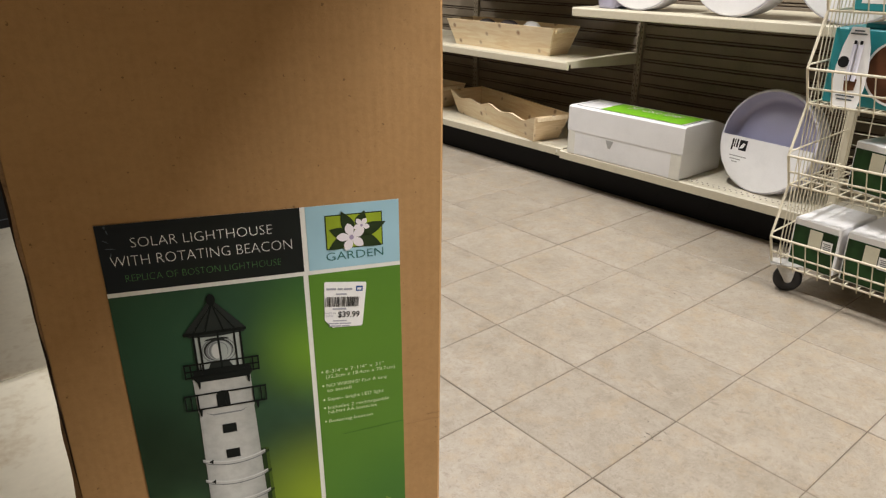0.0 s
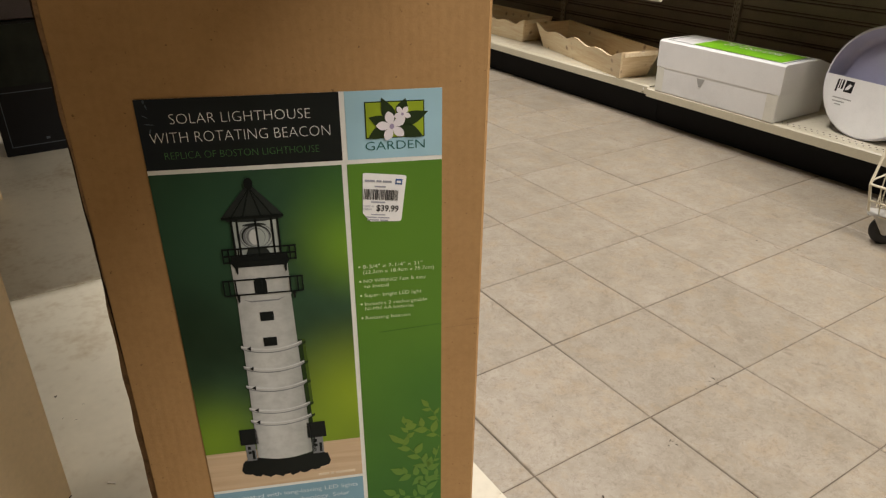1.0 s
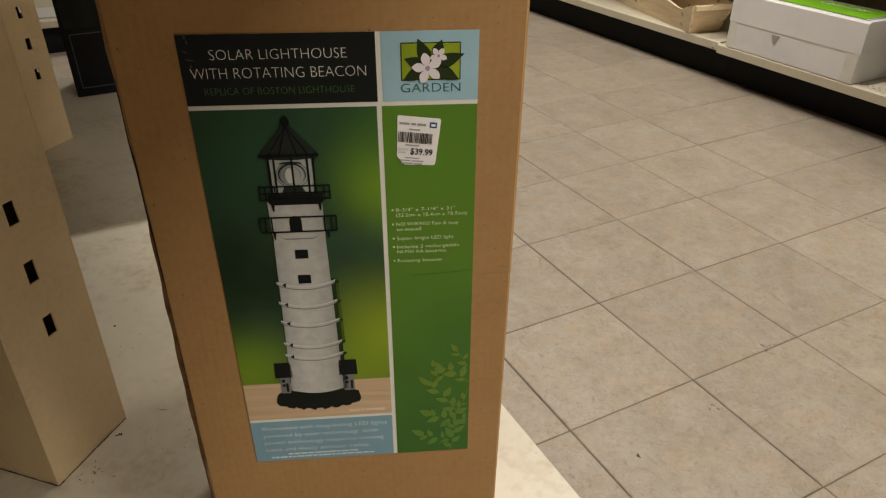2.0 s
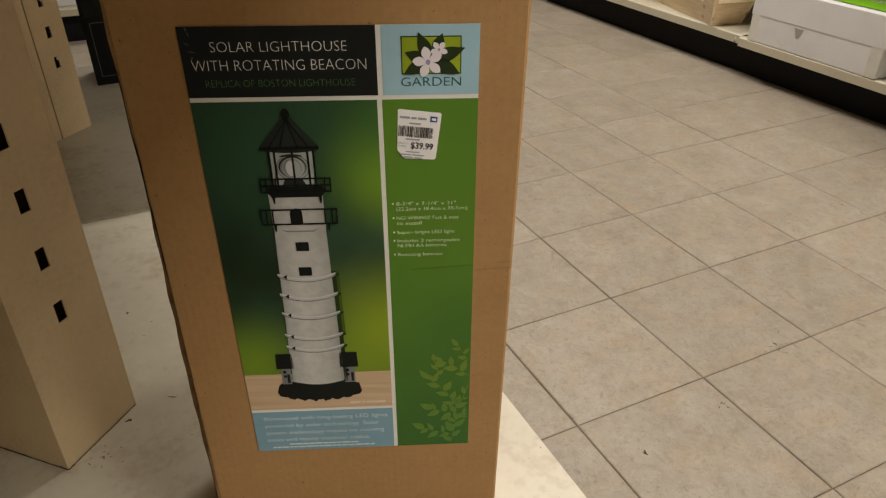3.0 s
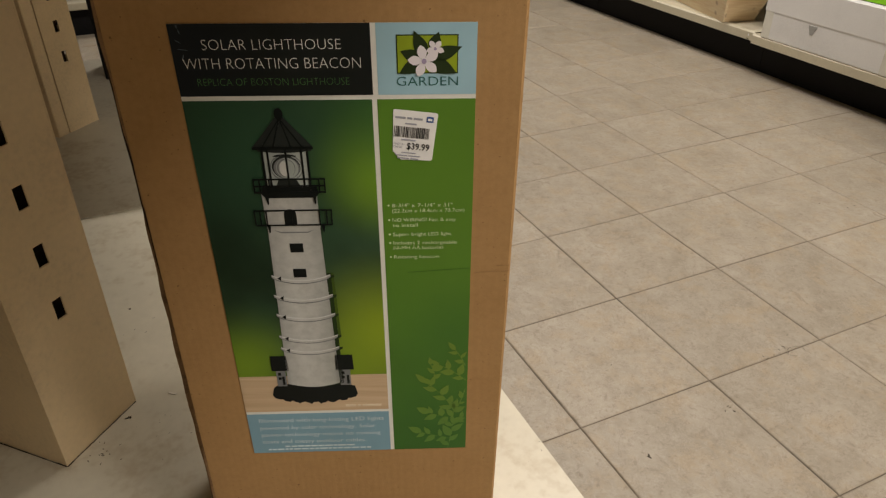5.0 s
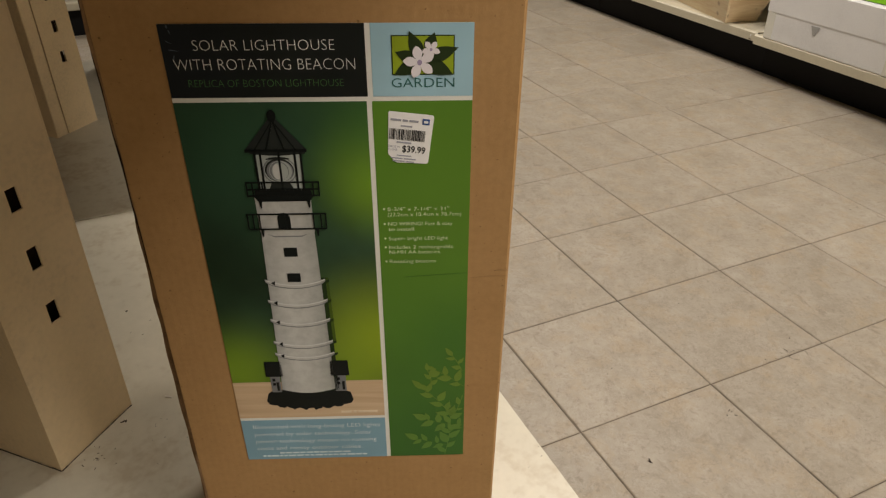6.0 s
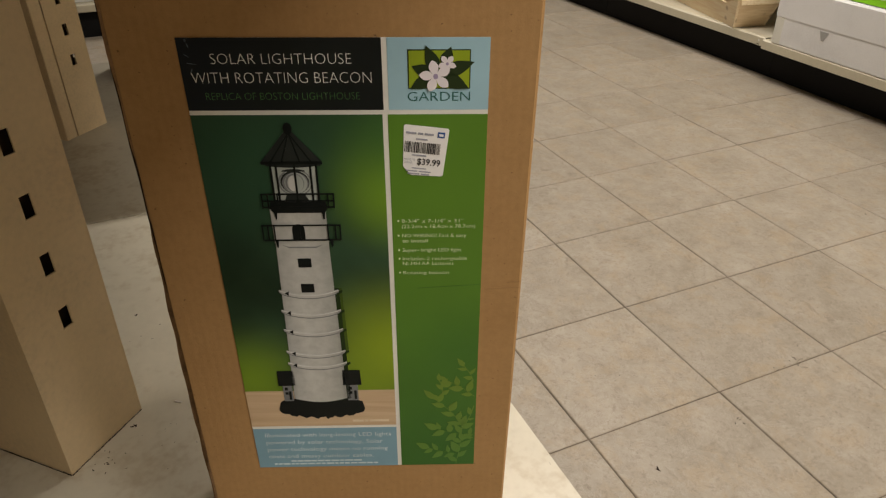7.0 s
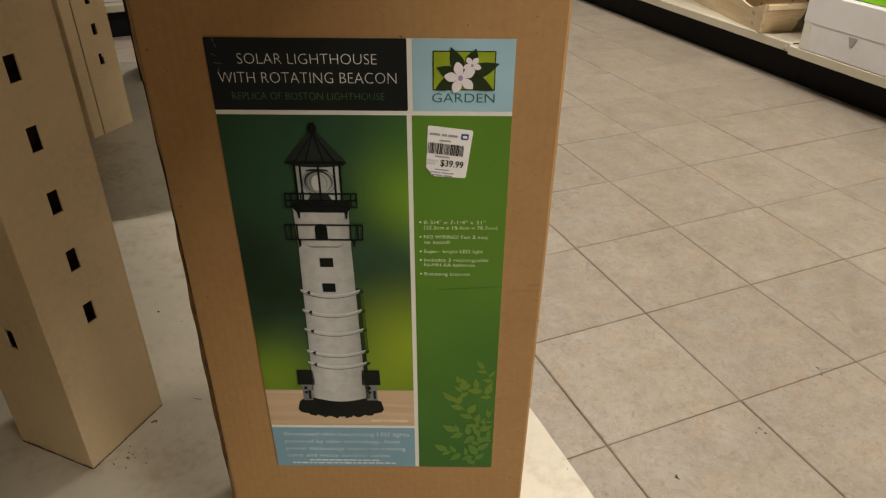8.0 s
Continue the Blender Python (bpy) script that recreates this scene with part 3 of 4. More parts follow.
bars = None
for u0, u1 in ((108, 119), (121, 124), (126, 146)):
    bars = sheet(u0, 389.5, u1, 392, Z2, bars)
printed("small_print", bars, PALE_WOOD_TEXT)

# the printed flower logo
printed("logo_square", sheet(174.3, 9.0, 222.5, 39.6, Z2), LOGO_LEAF)
printed("logo_square", sheet(175.2, 9.9, 221.6, 38.7, Z3), LOGO_GREEN)


def petal_leaf(u, v, length, wide, turn, z, bm=None, n=14):
    """A pointed leaf from (u, v) at an angle in degrees."""
    t = radians(turn)
    pts = []
    for s in (1, -1):
        for k in range(n if s == 1 else n + 1):
            q = k / n if s == 1 else 1 - k / n
            w = s * wide * math.sin(math.pi * q ** 0.8) * (1 - 0.25 * q)
            pts.append((u + length * q * math.cos(t) - w * math.sin(t), v + length * q * math.sin(t) + w * math.cos(t)))
    clean = [p for i, p in enumerate(pts) if i == 0 or (abs(p[0] - pts[i - 1][0]) + abs(p[1] - pts[i - 1][1])) > 1e-4]
    if abs(clean[0][0] - clean[-1][0]) + abs(clean[0][1] - clean[-1][1]) < 1e-4:
        clean.pop()
    return flat(clean, z, bm)


for u, v, l, w, a in ((197, 27, 23, 6.0, 247), (202, 22, 16, 5.5, 290), (193, 28, 17, 5.5, 202), (202, 27, 25, 6.2, 340), (200, 29, 24, 6.5, 26), (192, 31, 18, 5.5, 152)):
    printed("logo_leaf", petal_leaf(u, v, l, w, a, Z4), LOGO_LEAF)
def petal(u, v, length, wide, turn, z, bm=None, n=12):
    """A blunt petal, widest past its middle."""
    t = radians(turn)
    side = [(length * k / n, wide * math.sin(math.pi * (k / n) ** 1.25) ** 0.8) for k in range(1, n)]
    pts = [(0, 0)] + side + [(length, 0)] + [(p, -q) for p, q in reversed(side)]
    return flat([(u + p * math.cos(t) - q * math.sin(t), v + p * math.sin(t) + q * math.cos(t)) for p, q in pts], z, bm)


for cu, cv, l, w, a0, z in ((195.8, 29.6, 12.8, 3.7, -103, Z5), (204.6, 19.8, 7.2, 2.2, -125, Z5)):
    flower = None
    for k in range(5):
        flower = petal(cu, cv, l, w, a0 + 72 * k, z + 0.00004 * k, flower)
    printed("logo_flower", flower, LOGO_PETAL)
    printed("flower_heart", oval(cu, cv, l * 0.15, l * 0.17, Z6, 14), LOGO_HEART)

# the printed lighthouse
rim = [(32 + 90 * k / 36, 374 + (11.5 + 1.5 * math.sin(k * 1.3) + 0.9 * math.sin(k * 2.9)) * math.sin(math.pi * k / 36) ** 0.45) for k in range(37)]
crest = [(122 - 90 * k / 36, 372 - (15 + 1.3 * math.sin(k * 2.3)) * math.sin(math.pi * k / 36) ** 0.25) for k in range(1, 36)]
printed("rock", flat(rim + crest, Z2), IRON_PRINT, "black rock base in the picture")
for s, (u0, u1) in ((0, (35.4, 53)), (1, (101, 120))):
    printed("keeper_house", sheet(u0 + 4, 341, u1 - 4, 362, Z3), SHADE_PRINT)
    printed("house_roof", flat([(u0, 341.5), (u0 + 0.6, 322.5), (u1 - 0.6, 322.5), (u1, 341.5)], Z4), IRON_PRINT)
    wins = sheet(u0 + 6, 344, u0 + 9, 347.5, Z4)
    wins = sheet(u0 + 6, 350, u0 + 9, 353, Z4, wins)
    wins = sheet(u1 - 8, 349, u1 - 5.5, 360, Z4, wins)
    printed("house_window", wins, IRON_PRINT)


def half_width(v):
    """Half width of the tower at v."""
    return 23.0 + (v - 150) / 215 * 4.3


AX = 77.3
tower = [(AX - half_width(v), v) for v in (150, 180, 225, 300, 358)]
tower += [(AX - 26 + 52 * k / 12, 359 + 4.5 * math.sin(math.pi * k / 12)) for k in range(13)]
tower += [(AX + half_width(v), v) for v in (358, 300, 225, 180, 150)]
printed("shadow_edge", flat([(u + 7.0, v + 0.8) for u, v in tower if 190 < v < 345], Z3 - 0.0001), HALO_PRINT)
printed("tower_shadow", flat([(u + 4.2, v + 0.8) for u, v in tower if v > 190], Z3), SHADOW_PRINT)
printed("tower", flat(tower, Z4), TOWER_PRINT, "printed white lighthouse tower")
printed("course_shade", flat([(AX - 24.2, 176), (AX - 12, 182.6), (AX + 12, 182.6), (AX + 24.2, 176)], Z4 + 0.00003), SHADE_PRINT)
printed("gallery_course", flat([(AX - 24.5, 143), (AX - 24, 177.4), (AX - 12, 181.2), (AX + 12, 181.2), (AX + 24, 177.4), (AX + 23.5, 143)], Z4 + 0.00005), TOWER_PRINT)
for v in (228.5, 250.5, 272.5, 298.5, 313.0):
    hw = half_width(v) + 3.0
    ax = AX + 0.8
    arc = [(ax - hw + 2 * hw * k / 24, v - 2.6 + 6.2 * math.sin(math.pi * k / 24) ** 0.8) for k in range(25)]
    def band(top, foot):
        """A curved band between two offsets under the arc, pinched round at its ends."""
        pinch = [0.62 + 0.38 * min(1, k / 2, (24 - k) / 2) for k in range(25)]
        return [(p, q + 1.7 + (top - 1.7) * w) for (p, q), w in zip(arc, pinch)] + [(p, q + 1.7 + (foot - 1.7) * w) for (p, q), w in reversed(list(zip(arc, pinch)))]
    printed("ring_shadow", flat([(p + 3.4, q + 1.0) for p, q in band(0, 4.0)[14:36]], Z3 + 0.0001), SHADOW_PRINT)
    printed("ring_shade", flat(band(0.8, 5.0), Z5 - 0.0001), SHADE_PRINT)
    printed("tower_ring", flat(band(0, 3.9), Z5), TOWER_PRINT)
    printed("ring_light", flat(band(0.5, 1.7), Z5 + 0.0001), RING_PRINT)
    printed("ring_notch", flat([(ax - hw + 5, v + 1.6), (ax - hw + 9.0, v - 0.4), (ax - hw + 8.4, v + 4.4)], Z6), IRON_PRINT)
for v in (193.5, 220.5):
    printed("tower_window", sheet(71.5, v - 0.2, 83.5, v + 9, Z5), IRON_PRINT)
printed("tower_door", flat([(70, 173.5)] + [(75.5 - 5.5 * math.cos(math.pi * k / 10), 163.5 - 5.0 * math.sin(math.pi * k / 10)) for k in range(11)] + [(81, 173.5)], Z5), IRON_PRINT)
printed("lantern_glass", flat([(57.8, 103), (97.2, 103), (95.4, 137.5), (58.6, 137.5)], Z4), GLASS_PRINT)
lens_z = Z4 + 0.00002
for lu, lv, la, lb, lm in ((77.6, 119.2, 14.2, 12.4, SHADE_PRINT), (77.8, 119.2, 13.2, 11.4, GLASS_PRINT), (77.4, 118.8, 12.2, 10.6, ROOF_PRINT), (77.8, 119.6, 11.2, 9.8, SHADE_PRINT), (78.2, 119.6, 9.6, 9.4, GLASS_PRINT),
                           (77.2, 119.4, 8.0, 8.6, SHADE_PRINT), (77.8, 119.8, 6.8, 8.0, GLASS_PRINT), (75.4, 120.0, 3.6, 7.0, RING_PRINT)):
    lens_z += 0.00003
    printed("lens_ring", oval(lu, lv, la, lb, lens_z, 24), lm)
printed("lens_crown", oval(77, 109.0, 10, 2.2, Z4 + 0.0003, 18, math.pi, 2 * math.pi), ROOF_PRINT)
printed("lens_foot", flat([(67, 136), (70, 129), (84, 129), (88, 136)], Z4 + 0.0003), ROOF_PRINT)
for u in (58.5, 63.0, 78.3, 91.5, 96.5):
    printed("lantern_bar", sheet(u - 0.9, 102, u + 0.9, 138, Z5), IRON_PRINT)
printed("lantern_roof", flat([(51.4, 100), (73.6, 74), (79.6, 74), (102, 100.5), (100, 104)] + [(AX + 22 - 44 * k / 10, 104 + 1.5 * math.sin(math.pi * k / 10)) for k in range(11)], Z5), ROOF_PRINT)
printed("roof_finial", oval(76.6, 71.5, 3.6, 5.2, Z6, 18), IRON_PRINT)
for u in (58, 68, 84, 94):
    printed("roof_rib", flat([(76.2, 75), (77.2, 75), (u + 0.8, 102), (u - 0.8, 102)], Z6), IRON_PRINT)
printed("eave", sheet(51, 99.8, 102, 102.4, Z6), IRON_PRINT)
printed("gallery_floor", flat([(54.5, 137), (101.5, 137), (103, 143.5), (100, 147.5), (56, 147.5), (53, 143.5)], Z5), IRON_PRINT)
for v, u0, u1 in ((129.6, 47, 109.5), (136.0, 48, 109.5), (142.0, 48, 109), (159.6, 43.5, 113), (174.2, 45, 112)):
    printed("gallery_rail", sheet(u0, v - 0.7, u1, v + 0.7, Z6), IRON_PRINT)
for v0, v1, us in ((129.6, 143, (47.6, 52.5, 61, 96, 104, 108.8)), (159.6, 174.5, (44.2, 49, 54.5, 76.5, 101.5, 108, 112.2))):
    for u in us:
        printed("gallery_post", sheet(u - 0.6, v0, u + 0.6, v1, Z6), IRON_PRINT)
for u in (57.5, 99, 55.5, 104):
    v = 146 if u in (57.5, 99) else 174
    printed("bracket", flat([(u - 1.6, v), (u + 1.6, v), (u + 0.9, v + 7), (u - 0.2, v + 8)], Z6), IRON_PRINT)

# the printed leaf sprig
rnd = random.Random(4)
def sprig(u0, v0, u1, v1, bend, count, size):
    """A curved printed stem from (u0, v0) to (u1, v1) with leaves to both sides and one at its tip."""
    def at(q):
        return u0 + (u1 - u0) * q + bend * math.sin(math.pi * q), v0 + (v1 - v0) * q
    pts = [at(k / 8) for k in range(9)]
    printed("sprig_stem", flat([(u - 0.35, v) for u, v in pts] + [(u + 0.35, v + 0.1) for u, v in reversed(pts)], Z2), LEAF_PRINT)
    heading = math.degrees(math.atan2(v1 - v0, u1 - u0))
    for k in range(count + 1):
        q = 1.0 if k == count else (k + 0.7) / (count + 0.4)
        u, v = at(q)
        a = heading + (0 if k == count else (52 if k % 2 else -48)) + rnd.uniform(-16, 16)
        ln = size * rnd.uniform(0.72, 1.10)
        du = math.cos(radians(a))
        if du > 0:
            ln = min(ln, (235.5 - u) / du)
        if ln > 5:
            printed("sprig_leaf", petal_leaf(u, v, ln, ln * rnd.uniform(0.22, 0.31), a, Z2 + 0.0001 + 0.00002 * (k % 4)), LEAF_PRINT)


for stem in ((217, 457, 223, 398, 1.5, 8, 18), (223, 402, 194, 362, 4, 6, 16), (224, 404, 235, 372, 1, 4, 14), (220, 442, 188, 432, -1, 5, 15), (235.5, 360, 207, 338, 2, 5, 16), (196, 368, 199, 338, 5, 4, 13),
             (221, 424, 233, 410, 1, 3, 12), (234, 340, 224, 320, 1, 3, 12), (222, 412, 197, 404, -2, 4, 15)):
    sprig(*stem)
# the label's crease: its shade painted as a thin darker green line
printed("crease", flat([(178, 226.5), (237, 222.8), (237, 223.5), (178, 227.0)], Z2), CREASE_SHADE)

# the price sticker
part("price_sticker", flat([(170.3, 69.2), (171.6, 68.6), (205.6, 72.6), (206.8, 74), (201.6, 113.2), (200.2, 114.6), (175, 113), (168.6, 105.0)], Z3), WHITE_PAPER, label, "white paper price sticker with a barcode")
TILT = Matrix.Translation((0.170, -0.069, 0)) @ pose(0, 0, 0, 0, 0, -6.6)


def on_sticker(ob):
    ob.matrix_basis = TILT
    return ob


on_sticker(lettering("price", "$39.99", 0.0140, -0.0330, 0.0190, 0.0056, Z4, TEXT_BLACK, label, 1.0, 0.014))
rnd = random.Random(9)
bars, u = None, 2.5
while u < 31.5:
    w = rnd.choice((0.35, 0.5, 0.9))
    bars = sheet(u, 13.5, min(u + w, 32), 22.8, Z4, bars)
    u += w + rnd.choice((0.4, 0.5, 0.8))
on_sticker(printed("barcode", bars, TEXT_BLACK))
for v, h, spans in ((5.2, 1.7, ((2.5, 11), (12.2, 16.5), (17.6, 25))), (10.2, 1.2, ((11, 20.5),)), (24.3, 1.3, ((9, 21),)), 
                    (36.0, 0.9, ((10, 22),)), (38.6, 1.0, ((5.5, 15), (16, 26))), (41.0, 1.1, ((7.0, 17), (18, 25)))):
    bars = None
    for a, b in spans:
        bars = sheet(a, v, b, v + h, Z4, bars)
    on_sticker(printed("printed_bar", bars, STICKER_GREY))
for line, v, w in (("MADE IN", 29.9, 9.0), ("CHINA", 32.6, 7.4)):
    on_sticker(lettering("origin_line", line, 0.0028, -v * MM, w * MM, 0.0018, Z4, STICKER_GREY, label, 1.0, 0.0))
on_sticker(printed("blue_mark", sheet(28.2, 3.2, 34, 8.0, Z4), TEXT_BLUE))
on_sticker(printed("white_mark", sheet(29.3, 4.6, 32.9, 6.6, Z5), WHITE_PAPER))
# scuffs at the label's corner
for u, v, l, w, a in ((8, 4, 4, 0.5, 75), (5, 19, 8, 0.35, 8), (9, 23, 5, 0.5, 110), (7, 0.5, 3.0, 0.9, 80), (13, 27, 4, 0.35, 60), (4, 12, 5, 0.3, 30)):
    printed("scuff", petal_leaf(u, v, l, w, a, Z2), SCUFF_PRINT)


# the paper was glued on a little askew and narrows towards its foot
def glued_askew(ob):
    m = ob.matrix_basis if ob is not label else Matrix.Identity(4)
    back_m = m.inverted()
    for v in ob.data.vertices:
        p = m @ v.co
        across, down = p.x / LW, -p.y / LH
        p.x *= 1.008 - 0.014 * down
        p.x += MM * ((1 - across) * (0.9 + 3.6 * down) - across * (1.3 - 0.5 * down))
        p.y += MM * ((1 - across) * (0.7 - 1.9 * down) + across * (1.6 + 4.4 * down))
        v.co = back_m @ p


for ob in (label, *label.children):
    glued_askew(ob)

# ---- square posts with slots, set cornerwise on the deck ----
def slotted_post(name, m, side, height, starts, group, text):
    """A hollow square post; each face is a real wall with a column of slots cut through it."""
    post = thing(name, m, text, "post", group)
    wall, hw, hh, step, mid = 0.0025, 0.0080, 0.0157, 0.0852, -0.001
    for k in range(4):
        bm = None
        a, b = -side / 2, side / 2
        off = starts[k % 2]
        bm = slab(a, 0, 0, mid - hw, wall, height, 0, bm)
        bm = slab(mid + hw, 0, 0, b - wall - 0.0002, wall, height, 0, bm)
        z = 0.0
        c = off
        while c + hh < height:
            bm = slab(mid - hw, 0, z, mid + hw, wall, c - hh, 0, bm)
            z = c + hh
            c += step
        bm = slab(mid - hw, 0, z, mid + hw, wall, height, 0, bm)
        face = part("post_face", bm, POST, post)
        face.matrix_basis = pose(0, 0, 0, 0, 0, 90 * k) @ Matrix.Translation((0, -side / 2, 0))
    # a dark core gives the slots their inner shade by colour
    part("lining", slab(-side / 2 + 0.03, -side / 2 + 0.03, 0.002, side / 2 - 0.03, side / 2 - 0.03, height - 0.01), HOLE, post, "dark block standing in for the shade inside the slots")
    return post


slotted_post("slotted_post", pose(-0.8205, 0.2405, DECK_Z) @ pose(0, 0, 0, 0, 0.3, 0) @ pose(0, 0, 0, 0, 0, 45), 0.1450, 1.149, (0.238, 0.219), "slotted posts", "cream square slotted post standing cornerwise beside the carton")
far_post = slotted_post("slotted_post", pose(-0.804, 1.594, DECK_Z, 0, 0, 45), 0.1130, 0.8015, (0.214, 0.214), "slotted posts", "cream square slotted post further along the deck")

part("flange", slab(-0.096, -0.0560, 0, -0.0600, -0.0535, 0.8015, 0.0008), POST, far_post, "narrow cream flange beside a dark seam")
part("flange_return", slab(-0.0985, -0.0560, 0, -0.0962, 0.050, 0.8015, 0.0008), POST, far_post)

# ---- black printed carton at the end of the deck, with a second one on top ----
dark = thing("black_carton", pose(-0.685, 1.99, DECK_Z), "glossy black printed carton standing on the cream deck", "carton")
part("body", slab(0, 0, 0, 0.42, 0.20, 0.440, 0.003), BLACK_CARD, dark)
part("picture", slab(0.012, -0.0008, 0.235, 0.408, 0.0005, 0.43), MURK_PRINT, dark, "murky dark green picture")
for c in ((0.022, 0.03, 0.400, 0.0325), (0.022, 0.214, 0.400, 0.2165), (0.022, 0.03, 0.0245, 0.2165), (0.3975, 0.03, 0.400, 0.2165)):
    part("outline", slab(c[0], -0.0008, c[1], c[2], 0.0005, c[3]), GREY_LINE, dark)
part("mark", slab(0.130, -0.0012, 0.045, 0.142, 0.0005, 0.053), GREY_LINE, dark)
upper = thing("purple_carton", pose(-0.70, 2.0, DECK_Z + 0.4405), "dull purple-grey carton stacked on a black one", "carton")
part("body", slab(0, 0, 0, 0.44, 0.19, 0.30, 0.004), PURPLE_CARD, upper)
part("tape", slab(0, -0.0006, 0.14, 0.44, 0.19 + 0.0006, 0.17), TAPE, upper)

# ---- gondola beyond the end of the deck ----
far = thing("far_gondola", pose(-2.9, 3.25, 0), "cream gondola base with black kick plate across the aisle", "shelving")
part("kick_plate", slab(0, 0.03, 0, 2.95, 0.5, 0.125), KICK, far, "black kick plate")
part("base_deck", slab(0, 0, 0.1255, 2.95, 0.55, 0.162, 0.004), CREAM, far)
part("back_panel", slab(0, 0.55, 0.0, 2.95, 0.58, 1.6), PANEL, far)
part("shelf", slab(0, 0.1, 0.62, 2.95, 0.549, 0.65, 0.004), CREAM, far)
for k in range(7):
    wc = thing("white_carton", pose(-2.75 + 0.37 * k, 3.31, 0.1625, 0, 0, (k * 37 % 9) - 4), "plain white carton on a low gondola shelf", "carton", "white cartons on the far shelf")
    part("body", slab(0, 0, 0, 0.31, 0.26, 0.22 + 0.03 * (k % 3), 0.004), WHITE_CARD, wc)
    part("panel", slab(0.05, -0.0008, 0.05, 0.20, 0.0005, 0.16), CREAM_LABEL, wc)

# ---- gondola along the aisle ----
LIP_X, BACK_X, BAY = 1.80, 2.33, 1.19
JOINTS = [0.23 - BAY, 0.23, 1.42, 1.42 + BAY, 1.42 + 2 * BAY]
gondola = thing("gondola_shelving", pose(0, 0, 0), "cream steel gondola shelving with brown slatted back and black kick plate", "shelving")
TOP = 1.75
for a, b in zip(JOINTS, JOINTS[1:]):
    # the decks of the southern bays stand a little further out and lower
    lx, zt = (1.782, 0.169) if b < 1.5 else (LIP_X, 0.172)
    part("kick_plate", slab(LIP_X + 0.07, a + 0.001, 0, LIP_X + 0.13, b - 0.001, zt - 0.0375), KICK, gondola, "black kick plate")
    base = part("base_deck", slab(lx + 0.004, a + 0.002, zt - 0.012, BACK_X - 0.002, b - 0.002, zt, 0.001), DECK, gondola)
    part("deck_lip", prism([(lx, zt - 0.036), (lx + 0.012, zt - 0.039), (lx + 0.012, zt - 0.0125), (lx + 0.05, zt - 0.0125), (lx + 0.05, zt - 0.0005), (lx + 0.006, zt + 0.0015), (lx, zt - 0.004)], b - a - 0.004, "y", None, a + 0.002), CREAM, base)
    z = 0.02
    k = 0
    while z < TOP:
        h = 0.040 if k % 2 == 0 else 0.008
        part("back_slat", slab(BACK_X + (0 if k % 2 == 0 else 0.004), a + 0.019, z, BACK_X + 0.012, b - 0.019, z + h, 0.0015), PANEL, gondola)
        z += h + 0.005
        k += 1
# dark colour here paints the shade in the grooves between slats
part("back_sheet", slab(BACK_X + 0.0125, JOINTS[0], 0, BACK_X + 0.03, JOINTS[-1], TOP), HOLE, gondola, "back sheet coloured dark for the shade between the slats")
for y in JOINTS:
    bm = None
    for s in (-1, 1):
        bm = slab(BACK_X - 0.012, y + s * 0.0095 - 0.008, 0.0, BACK_X + 0.012, y + s * 0.0095 + 0.008, TOP, 0.001, bm)
    up = part("upright", bm, UPRIGHT, gondola)
    # slots are not cut: dark dabs paint the shade inside them
    bm = None
    z = 0.2
    while z < TOP - 0.05:
        for s in (-1, 1):
            bm = slab(BACK_X - 0.0125, y + s * 0.0095 - 0.002, z, BACK_X - 0.0115, y + s * 0.0095 + 0.002, z + 0.012, 0, bm)
        z += 0.0254
    part("slot_row", bm, HOLE, up, "dark dabs painting the shade in the upright's slots")


def gondola_shelf(a, b, z, front=LIP_X):
    """A steel shelf with a rolled front edge, its price rail and two end brackets."""
    sh = part("shelf", slab(front + 0.012, a + 0.004, z - 0.012, BACK_X - 0.014, b - 0.004, z, 0.001), CREAM, gondola)
    part("price_rail", prism([(front, z - 0.034), (front + 0.006, z - 0.037), (front + 0.014, z - 0.030), (front + 0.0118, z - 0.0005), (front + 0.004, z + 0.001), (front, z - 0.006)], b - a - 0.008, "y", None, a + 0.004), CREAM, sh)
    for y in (a + 0.006, b - 0.009):
        part("bracket", prism([(front + 0.03, z - 0.0125), (front + 0.03, z - 0.03), (BACK_X - 0.014, z - 0.055), (BACK_X - 0.014, z - 0.0125)], 0.003, "y", None, y), CREAM, sh)


gondola_shelf(1.42, 1.42 + BAY, 0.567)
gondola_shelf(0.23, 1.42, 0.802)
gondola_shelf(1.42, 1.42 + BAY, 0.98)
gondola_shelf(0.23 - BAY, 0.23, 0.802)
gondola_shelf(1.42 + BAY, 1.42 + 2 * BAY, 0.567)

# punched holes along the front of the base deck beside the round tray, their shade painted as dark dabs
bm = None
for r in range(3):
    y = 0.26 + 0.008 * (r % 2)
    while y < 0.80:
        bm = slab(1.795 + 0.022 * r, y - 0.002, 0.1692, 1.801 + 0.022 * r, y + 0.003, 0.1696, 0, bm)
        y += 0.024
tagged(part("punched_hole_row", bm, HOLE, gondola, "rows of dark dabs painting the shade in the deck's punched holes"), kind="stuff")


